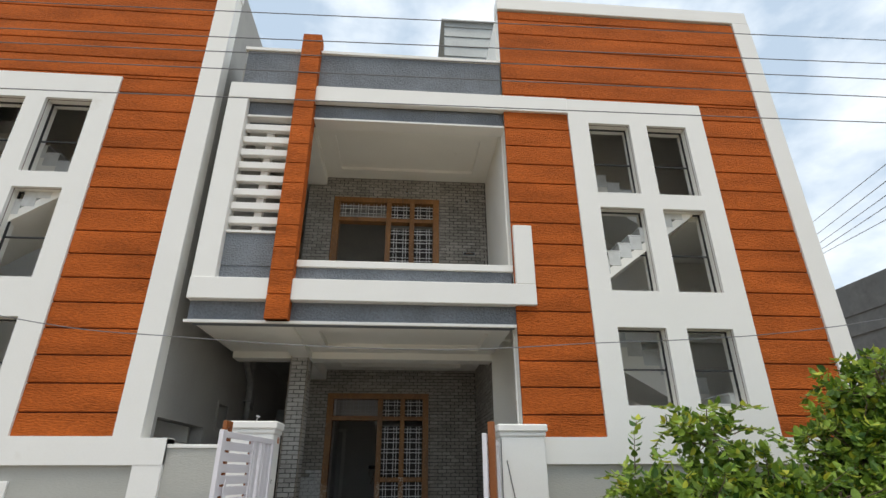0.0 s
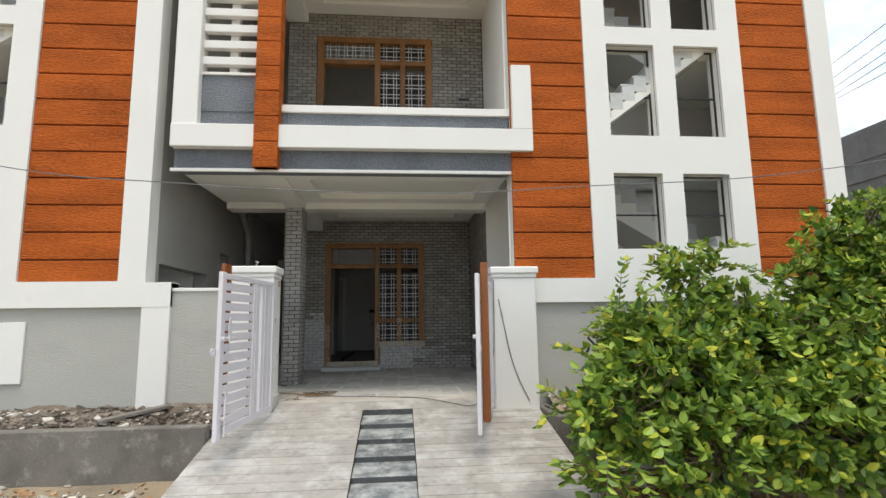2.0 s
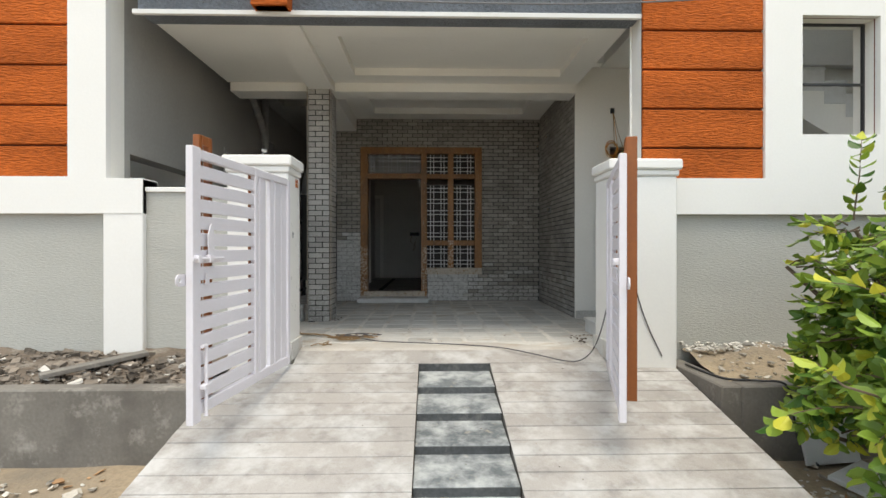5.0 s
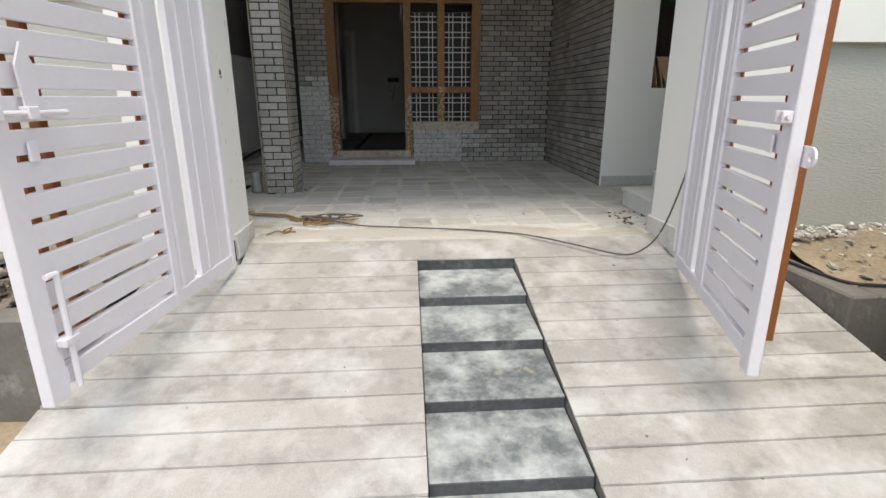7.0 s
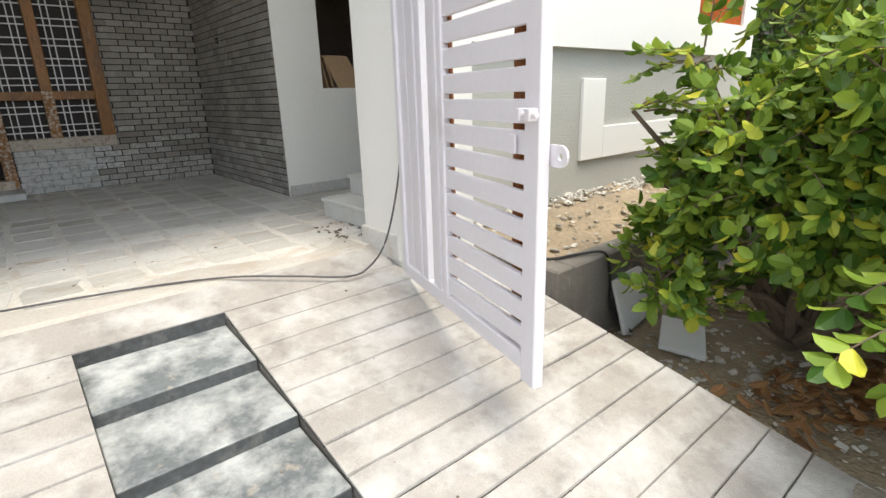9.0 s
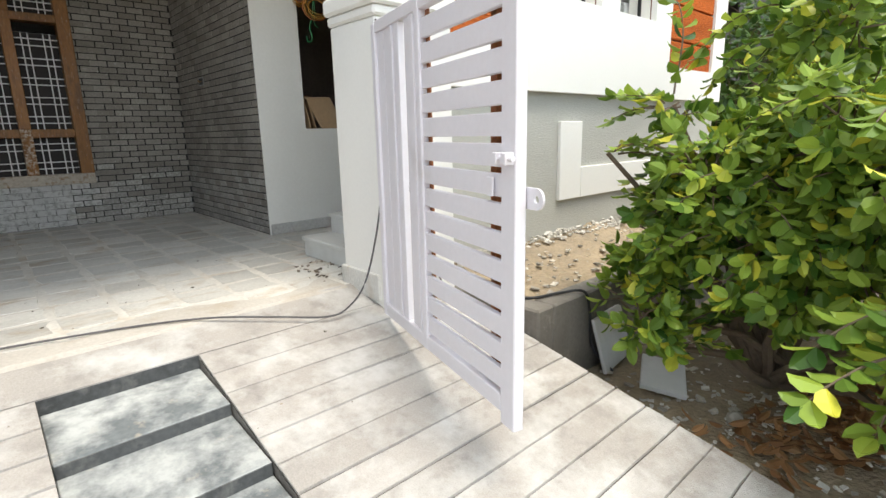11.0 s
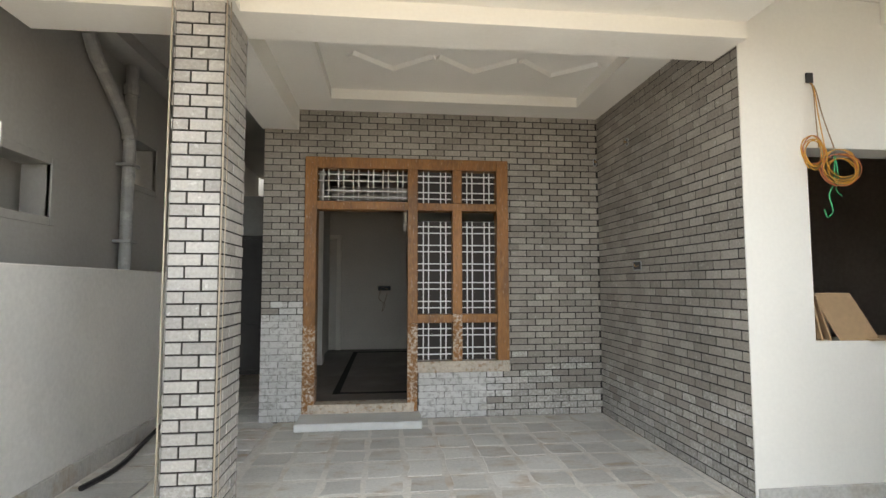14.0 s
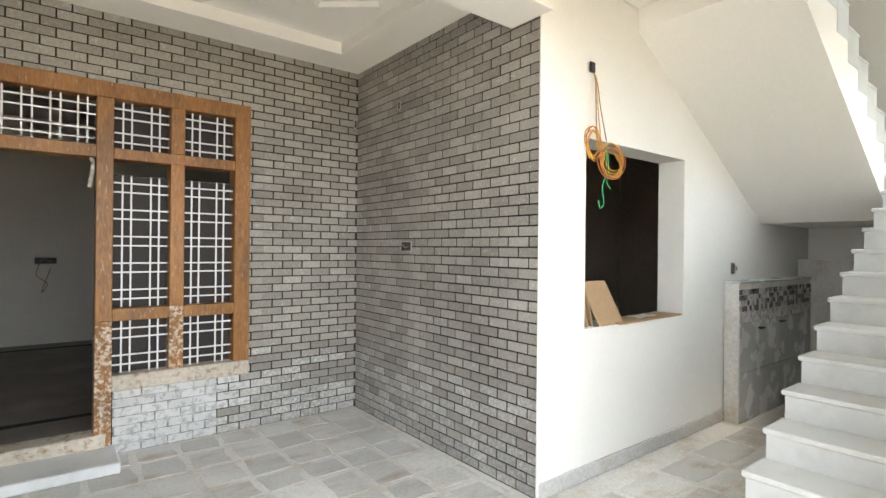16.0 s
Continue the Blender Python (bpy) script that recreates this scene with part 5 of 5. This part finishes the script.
tube(bm, smooth_pts([(0.12, -0.035, -0.52), (0.13, -0.04, -0.66), (0.11, -0.04, -0.74), (0.15, -0.04, -0.78)], 5), 0.004, 6)
part("tail", bm, GREEN, coil)
box_part("outlet", (-0.025, 0.025, -0.004, 0.012, -0.02, 0.05), BLACK, coil)
for k in range(2):
    b = thing("board_offcut", "tan particle board offcut leaning against the jamb", "board", (2.105 + 0.06 * k, 9.93, 1.0), "board offcuts")
    box_part("board", (-0.006, 0.006, 0, 0.22, 0, 0.32 - 0.02 * k), CARD, b, m=pose(0.04, 0, 0, 0, -12 - 3 * k, -6 - 8 * k))
b = thing("board_offcut", "square tan board offcut leaning across the opening", "board", (2.40, 9.915, 1.0), "board offcuts")
box_part("board", (-0.15, 0.14, -0.006, 0.006, 0, 0.31), CARD, b, m=Matrix(((1, 0, -0.42, 0), (0, 1, 0.25, 0), (0, 0, 1, 0), (0, 0, 0, 1))))
b = thing("board_offcut", "thin tan board lying on the opening's sill", "board", (2.85, 9.99, 1.0), "board offcuts")
box_part("board", (-0.42, 0.50, -0.11, 0.10, 0.002, 0.014), CARD, b, m=pose(0, 0, 0, 0, 0, 2))
b = thing("paper_scrap", "crumpled pale paper scrap on the sill board", "paper", (2.86, 9.97, 1.016))
bm = bmesh.new()
vv = [[bm.verts.new((0.05 * i - 0.12, 0.04 * j - 0.06, 0.004 + 0.018 * abs(noise.noise((i * 1.3, j * 1.7, 2))))) for j in range(4)] for i in range(6)]
for i in range(5):
    for j in range(3):
        bm.faces.new((vv[i][j], vv[i + 1][j], vv[i + 1][j + 1], vv[i][j + 1]))
bmesh.ops.solidify(bm, geom=bm.faces[:], thickness=0.002)
part("sheet", bm, WHITE, b)


def box_hole(name, label, m, w, h):
    """An electrical back box let into a wall, with a wire end; a black plate paints its inner shade."""
    t = thing(name, label, "electrical box")
    t.matrix_basis = m
    for box in ((-w, w, -0.004, 0.004, -h - 0.008, -h), (-w, w, -0.004, 0.004, h, h + 0.008), (-w - 0.008, -w, -0.004, 0.004, -h, h), (w, w + 0.008, -0.004, 0.004, -h, h)):
        box_part("rim", box, STEEL, t, bevel=0.001)
    box_part("back", (-w, w, -0.001, 0.006, -h, h), BLACK, t, bevel=0.001)
    bm = bmesh.new()
    tube(bm, smooth_pts([(-w * 0.5, -0.002, 0), (-w * 0.1, -0.03, h * 0.4), (w * 0.3, -0.03, -h * 0.3), (w * 0.6, -0.008, 0.0)], 4), 0.004, 5)
    part("wire_end", bm, JUTE, t)
    return t


box_hole("electrical_box", "empty electrical box with wire ends in brick wall", pose(1.600, 11.33, 1.54, 0, 0, -90), 0.07, 0.035)
box_hole("electrical_box", "small wire outlet hole in the brick wall", pose(1.600, 11.46, 2.73, 0, 0, -90), 0.015, 0.03)
box_hole("electrical_box", "small dark wire outlet in the brick wall", pose(1.585, 12.200, 2.71), 0.012, 0.035)
box_hole("electrical_box", "dark switch box at the corner of cream wall", pose(4.28, 9.898, 1.37), 0.03, 0.045)
outlet = thing("wire_outlet", "round rough wire hole on white pillar, drawn as black disc", "wire outlet", (-1.514, 7.747, 1.043))
rng = random.Random(3)
# nothing is bored: a flat black disc paints the dark inside the rim
for nm, r0, xx, mt in (("rim", 0.026, 0.0015, PVC), ("hole", 0.019, 0.0028, BLACK)):
    bm = bmesh.new()
    ring = [(0.8 * r0 * rng.uniform(0.8, 1.15) * math.cos(a), 1.25 * r0 * rng.uniform(0.85, 1.1) * math.sin(a)) for a in [math.tau * q / 14 for q in range(14)]]
    lo = [bm.verts.new((-0.004, u, w)) for u, w in ring]
    hi = [bm.verts.new((xx, u * 0.94, w * 0.94)) for u, w in ring]
    bm.faces.new(hi)
    for i in range(14):
        bm.faces.new((lo[i], lo[(i + 1) % 14], hi[(i + 1) % 14], hi[i]))
    part(nm, bm, mt, outlet)
bm = bmesh.new()
tube(bm, smooth_pts([(0.002, -0.012, -0.012), (0.012, -0.004, 0.0), (0.010, 0.004, 0.008), (0.002, 0.01, 0.006)], 4), 0.003, 5)
part("wire_end", bm, WHITE, outlet)
# chipped paint and nicks on the pillar's porch face
nicks = bmesh.new()
for _ in range(16):
    u, w, h = rng.uniform(7.62, 7.97), rng.uniform(0.35, 1.35), rng.uniform(0.006, 0.03)
    bx(nicks, -1.515, -1.5132, u, u + rng.uniform(0.0012, 0.003), w, w + h)
part("scratch", nicks, PVC, pillar_left).matrix_parent_inverse = pillar_left.matrix_basis.inverted()
FRONT.append(box_hole("electrical_box", "empty switch box on the balcony brick wall", pose(1.31, 9.895, 5.24), 0.11, 0.03))
FRONT.append(box_hole("electrical_box", "small wire outlet in the balcony brick wall", pose(1.286, 9.895, 6.44), 0.03, 0.03))
FRONT.append(box_hole("electrical_box", "small wire outlet above the balcony door", pose(0.02, 9.895, 6.62), 0.025, 0.025))
box_hole("electrical_box", "white switch box with hanging wire in room", pose(-0.738, 16.99, 1.30), 0.12, 0.04)
cable("wire", [(-0.80, 16.97, 1.28), (-0.84, 16.96, 1.1), (-0.72, 16.96, 0.98), (-0.78, 16.96, 0.86), (-0.68, 16.97, 1.2)], 0.006, JUTE, "loose wire hanging from the room's switch box", "wire")
st = thing("sticker", "small red and yellow paper sticker on the pillar", "sticker", (-1.5135, 7.874, 1.513))
box_part("paper", (0, 0.0025, -0.045, 0.045, -0.036, 0.036), paint("red_sticker", (0.48, 0.05, 0.02), 0.5, 0.2, 60, 0, stain=(0.62, 0.30, 0.03), stain_scale=38, stain_at=(0.48, 0.58)), st, bevel=0.0005)
for z, u, w, mt in ((0.026, -0.012, 0.022, WHITE), (0.012, 0.014, 0.026, YELLOW), (0.0, 0.01, 0.028, WHITE), (-0.011, 0.016, 0.02, WHITE), (-0.028, 0.004, 0.034, YELLOW)):
    box_part("print_bar", (0.0026, 0.0032, u - w, u + w, z - 0.0026, z + 0.0026), mt, st, bevel=0.0)
nub = thing("pillar_conduit", "short wire conduit end on the pillar cap", "conduit", (-1.78, 7.77, 1.72))
bm = bmesh.new()
tube(bm, smooth_pts([(0, 0, -0.01), (0, 0, 0.05), (0.03, 0, 0.07), (-0.02, 0.01, 0.08), (0.02, 0, 0.06)], 4), 0.008, 6)
part("wire_end", bm, PVC, nub)

# ---- tiled boxing and half wall under the stairs ----
TILE = paint("grey_glazed_tile", (0.52, 0.53, 0.52), 0.25, 0.06, 5, 0.03, piece=0.06)
MOSAIC_D = paint("dark_mosaic_chip", (0.10, 0.09, 0.10), 0.3, 0.15, 20, 0, piece=0.4)
MOSAIC_L = paint("pale_mosaic_chip", (0.50, 0.47, 0.46), 0.3, 0.1, 20, 0, piece=0.2)
boxing = thing("tiled_boxing", "low tiled sanitary boxing with mosaic border band", "tiled wall", (4.08, 9.76, 0))
box_part("core", (0.01, 1.8, 0.006, 0.13, -0.01, 1.24), GROUT, boxing)
for i in range(6):
    for z0, z1 in ((0.0, 0.44), (0.445, 0.885)):
        box_part("tile", (0.01 + 0.3 * i, 0.306 + 0.3 * i, -0.004, 0.006, z0, z1), TILE, boxing, bevel=0.0015)
rng = random.Random(6)
for i in range(36):
    for j in range(6):
        box_part("mosaic_chip", (0.012 + 0.05 * i, 0.058 + 0.05 * i, -0.004, 0.006, 0.89 + 0.05 * j, 0.936 + 0.05 * j), MOSAIC_D if j > 1 and rng.random() < 0.5 else MOSAIC_L, boxing, bevel=0.0)
for u in (0.42, 0.92):
    bm = bmesh.new()
    tube(bm, [(u, 0.004, 0.80 + 0.05 * u), (u, -0.03, 0.80 + 0.05 * u), (u + 0.045, -0.035, 0.80 + 0.05 * u)], 0.011, 8)
    part("pipe_end", bm, BLACK, boxing, "short dark water pipe end")
box_part("ledge", (0.0, 1.8, -0.015, 0.13, 1.24, 1.26), TILE, boxing, "pale tiled ledge")
bm = bmesh.new()
bx(bm, 5.90, 6.02, 8.95, 9.885, -0.02, 1.45, 0.004)
setting("wall_half", bm, STONE, "pale stone-clad half wall under the stairs")

# ---- stored things at the end of the passage ----
DARK_SHEET = paint("dark_stored_sheet", (0.035, 0.034, 0.034), 0.6, 0.2, 12, 0.2)
stack = thing("shutter_panel", "dark folded shutter panel standing across the passage", "panel", (-2.42, 13.3, 0))
box_part("sheet", (-0.42, 0.42, 0, 0.03, 0.30, 1.95), DARK_SHEET, stack)
for z in (0.30, 0.85, 1.40, 1.92):
    box_part("rail", (-0.43, 0.43, -0.03, 0.0, z, z + 0.05), DARK_SHEET, stack)
for x in (-0.40, 0.36):
    box_part("leg", (x, x + 0.05, -0.02, 0.05, -0.012, 0.32), DARK_SHEET, stack)
sheet = thing("roofing_sheet", "grey roofing sheet leaning over the shutter panel", "sheet", (-2.42, 13.25, 1.97))
box_part("sheet", (-0.42, 0.40, 0, 0.008, 0, 0.6), STEEL, sheet, m=pose(0, 0, 0, -28, 0, 0))
pl = thing("plank", "pale timber plank lying on the passage floor", "plank", (-2.25, 12.3, 0))
box_part("board", (-0.05, 0.05, -1.0, 1.0, 0, 0.04), MARBLE, pl, m=pose(0, 0, 0, 0, 0, 12))
strip = thing("tape_strip", "torn pale tape strip hanging from the transom", "tape", (-0.50, 12.185, 2.14))
bm = bmesh.new()
vv = [[bm.verts.new((0.012 * (i - 0.5) * 2 + 0.01 * math.sin(k * 0.8), -0.004 * k % 0.012, -0.035 * k)) for i in (0, 1)] for k in range(7)]
for a, b in zip(vv, vv[1:]):
    bm.faces.new((a[0], a[1], b[1], b[0]))
bmesh.ops.solidify(bm, geom=bm.faces[:], thickness=0.0015)
part("strip", bm, GROUT, strip)
chips("debris", 40, 1.05, 1.45, 8.0, 8.6, lambda x, y: 0.002, 0.006, 0.02, DARK_RUBBLE, "small brown debris swept beside the stair", 31, 0.4)
chips("debris", 25, -1.58, -1.45, 9.7, 10.1, lambda x, y: 0.002, 0.006, 0.018, DARK_RUBBLE, "dark debris at the column foot", 32, 0.4)
chips("debris", 90, -1.4, 1.1, 6.0, 9.5, lambda x, y: 0.0 if y > 7.9 else ramp_z(y), 0.002, 0.007, DARK_RUBBLE, "tiny grit specks on the floor and ramp", 33, 0.5)

SOIL = paint("dark_damp_soil", (0.085, 0.06, 0.042), 0.95, 0.25, 40, 0.9, stain=(0.2, 0.16, 0.12), stain_scale=9, stain_at=(0.52, 0.7), dist=0.02)
rng = random.Random(17)
for outline, hump, label in ((((-2.84, 8.0), (-2.3, 8.0), (-1.785, 8.0), (-1.78, 8.5), (-1.785, 9.0), (-2.3, 9.005), (-2.84, 9.0)), -0.03, "dark damp soil strip beside the floor edge"),):
    bm = bmesh.new()
    ring = smooth_pts(list((x, y, 0) for x, y in outline) + [(*outline[0], 0)], 6)[:-1]
    rim = [bm.verts.new((p.x + rng.uniform(-0.006, 0.006), p.y + rng.uniform(-0.006, 0.006), -0.58)) for p in ring]
    cen = sum(ring, Vector()) / len(ring)
    top = [bm.verts.new((p.x * 0.98 + cen.x * 0.02, p.y * 0.98 + cen.y * 0.02, -0.05 + rng.uniform(0, 0.03))) for p in ring]
    mid = [bm.verts.new((p.x * 0.5 + cen.x * 0.5, p.y * 0.5 + cen.y * 0.5, hump + rng.uniform(-0.03, 0.02))) for p in ring]
    c = bm.verts.new((cen.x, cen.y, hump))
    n = len(ring)
    for i in range(n):
        j = (i + 1) % n
        bm.faces.new((rim[i], rim[j], top[j], top[i]))
        bm.faces.new((top[i], top[j], mid[j], mid[i]))
        bm.faces.new((mid[i], mid[j], c))
    tagged(new("soil_patch", mesh("soil_patch", bm, SOIL)), label, "soil", kind="stuff")

# ---- floor stones ----
random.seed(7)
nfl = 0
rest = bmesh.new()


def stone(x0, x1, y0, y1):
    """A floor stone with a chipped, uneven outline."""
    global nfl
    e = lambda: random.uniform(0.010, 0.040)
    xm, ym = random.uniform(0.3, 0.7) * (x1 - x0) + x0, random.uniform(0.3, 0.7) * (y1 - y0) + y0
    pts = [(x0 + e(), y0 + e()), (xm, y0 + e()), (x1 - e(), y0 + e()), (x1 - e(), ym), (x1 - e(), y1 - e()), (xm, y1 - e()), (x0 + e(), y1 - e()), (x0 + e(), ym)]
    z = random.uniform(-0.0035, -0.0015)
    bm = bmesh.new() if nfl < 290 else rest
    lo = [bm.verts.new((x + random.uniform(-0.006, 0.006), y + random.uniform(-0.006, 0.006), -0.009)) for x, y in pts]
    hi = [bm.verts.new((x, y, z)) for x, y in pts]
    bm.faces.new(hi)
    for i in range(8):
        bm.faces.new((lo[i], lo[(i + 1) % 8], hi[(i + 1) % 8], hi[i]))
    if nfl < 290:
        part("stone", bm, STONE, floor)
        nfl += 1


y = 7.92
while y < 12.1:
    d = random.choice((0.28, 0.31, 0.34))
    x = -1.72
    while x < 1.55:
        w = min(0.295, 1.60 - x)
        stone(x, x + w, y, min(y + d, 12.20))
        x += w
    if y < 9.6:
        x = 1.62
        while x < 5.0:
            stone(x, x + 0.5, y, min(y + d, 9.88))
            x += 0.5
    y += d
y = 10.45
while y < 16.6:
    for x in (-2.83, -2.3):
        stone(x, x + 0.53, y, y + 0.3)
    y += 0.3
tagged(part("stones_far", rest, STONE, floor), kind="stuff")

# cement wash spilt along the porch front
bm = bmesh.new()
front, middle, back = [], [], []
for i in range(61):
    x = -1.48 + 2.68 * i / 60
    front.append(bm.verts.new((x, 7.865, -0.0075)))
    middle.append(bm.verts.new((x, 7.905 + 0.01 * noise.noise((x * 5, 4, 0)), 0.0035)))
    back.append(bm.verts.new((x, 8.12 + 0.16 * noise.noise((x * 1.7, 0.3, 0)) + 0.07 * noise.noise((x * 7, 1.3, 0)), 0.0015)))
for i in range(60):
    bm.faces.new((front[i], front[i + 1], middle[i + 1], middle[i]))
    bm.faces.new((middle[i], middle[i + 1], back[i + 1], back[i]))
part("cement_wash", bm, WASH, floor, "pale spilt cement wash with ochre stains")

# ---- bricks ----
BL, BH, BJ = 0.178, 0.067, 0.0085
brick_mesh = {}
BRICK_WASHED = paint("lime_washed_brick", (0.56, 0.56, 0.55), 0.85, 0.10, 70, 0.6, piece=0.08, stain=(0.33, 0.325, 0.31), stain_at=(0.50, 0.62), stain_scale=24)
LIME = paint("lime_wash", (0.40, 0.40, 0.39), 0.9, 0.15, 60, 0.4, stain=(0.13, 0.13, 0.125), stain_scale=13, stain_at=(0.46, 0.6))
TAN = paint("tan_edge_bead", (0.40, 0.34, 0.27), 0.8, 0.15, 60, 0.2)


BRICK_SPLASHED = paint("cement_splashed_brick", (0.36, 0.345, 0.32), 0.85, 0.19, 55, 0.8, piece=0.18, dist=0.005, dust=((0.56, 0.55, 0.53), 40, 0.46, 0.70), spec=0.2)


def brick_box(length, mat):
    length = round(length, 3)
    key = (length, mat.name)
    if key not in brick_mesh:
        bm = bmesh.new()
        bx(bm, 0.0, length, -0.0045, 0.002, 0.0, BH - BJ)
        for v in bm.verts:
            if v.co.y < 0:
                v.co.x += 0.0015 if v.co.x < length / 2 else -0.0015
                v.co.z += 0.0015 if v.co.z < BH / 2 else -0.0015
        brick_mesh[key] = mesh("brick", bm, mat)
    return brick_mesh[key]


def clad(parent, m, width, z0, z1, holes=(), own=lambda u, z: True, washed=lambda u, z: False, plain=BRICK):
    """Brick slips over a face: u runs along m's x, out is its -y."""
    rest, pale, spots, n, row = bmesh.new(), bmesh.new(), bmesh.new(), 0, 0
    z = z0
    while z + BH * 0.6 < z1:
        u = -(BL / 2) * (row % 2)
        while u < width - 0.02:
            spans = [(max(u, 0), min(u + BL, width))]
            for h0, h1, h2, h3 in holes:
                if z + BH > h2 + 0.01 and z < h3 - 0.036:
                    spans = [q for a, b in spans for q in ((a, min(b, h0)), (max(a, h1), b)) if q[1] - q[0] > 0.02]
            for a, b in spans:
                ln = round((b - a - BJ) / 0.02) * 0.02 if b - a < BL - 0.001 else BL - BJ - 0.0025
                if ln < 0.02:
                    continue
                out = random.uniform(-0.002, 0.002)
                mm = m @ Matrix.Translation((a + BJ / 2, out, z))
                wash = washed(a, z)
                splash = not wash and parent is not wall_up and random.random() < 1.1 - z / 0.6
                if n < 300 and own(a, z):
                    ob = new("brick", brick_box(ln, BRICK_WASHED if wash else BRICK_SPLASHED if splash else plain))
                    ob.parent = parent
                    ob.matrix_parent_inverse = parent.matrix_basis.inverted()
                    ob.matrix_basis = mm
                    n += 1
                else:
                    bx(pale if wash else spots if splash else rest, 0, ln, -0.0045, 0.002, 0, BH - BJ, m=mm)
            u += BL
        z += BH
        row += 1
    for b, mat in ((rest, plain), (pale, BRICK_WASHED), (spots, BRICK_SPLASHED)):
        if not b.verts:
            b.free()
            continue
        ob = part("bricks_far", b, mat, parent)
        ob.matrix_parent_inverse = parent.matrix_basis.inverted()
        tagged(ob, kind="stuff")


random.seed(11)
clad(wall_back, pose(-1.95, 12.225, 0), 3.572, 0.0, 3.2, [(0.42, 1.59, -1, 2.71), (1.58, 2.55, 0.46, 2.71)], lambda u, z: u > 2.4 and z > 0.4,
     lambda u, z: (u < 0.42 and z < 1.05 + random.uniform(-0.08, 0.18)) or (1.55 < u < 2.25 + random.uniform(-0.1, 0.35) and z < 0.46))
clad(wall_right, pose(1.625, 12.219, 0, 0, 0, -90), 2.314, 0.0, 3.2, (), lambda u, z: u > 1.0 and z < 2.2)
clad(column, pose(-1.845, 9.715, 0), 0.27, 0, 2.99, plain=BRICK_LIT)
clad(column, pose(-1.575, 9.715, 0, 0, 0, 90), 0.41, 0, 2.99, (), lambda u, z: True, plain=BRICK_LIT)
clad(column, pose(-1.845, 10.125, 0, 0, 0, -90), 0.41, 0, 2.99, (), lambda u, z: False, plain=BRICK_LIT)
clad(wall_up, pose(-2.02, 9.925, 3.5), 3.70, 0.0, 3.47, [(0.54, 1.67, -1, 2.955), (1.65, 2.72, 0.70, 2.955)], lambda u, z: z > 0.65 and u > 2.7)
lime = bmesh.new()
bx(lime, -0.355, 0.36, 12.2230, 12.2246, 0.0, 0.455)
bx(lime, -1.945, -1.535, 12.2230, 12.2246, 0.0, 1.05)
part("lime_wash", lime, LIME, wall_back, "pale lime wash between the lower bricks")
for x in (-0.145, 0.142):
    box_part("edge_bead", (x - 0.004, x + 0.004, -0.232, -0.222, 0, 2.99), TAN, column, "tan corner bead", bevel=0.001)
box_part("edge_bead", (0.157, 0.161, -0.215, -0.207, 0, 2.99), TAN, column, "tan corner bead", bevel=0.001)

for ob in FRONT:
    ob.matrix_basis = FIT @ ob.matrix_basis
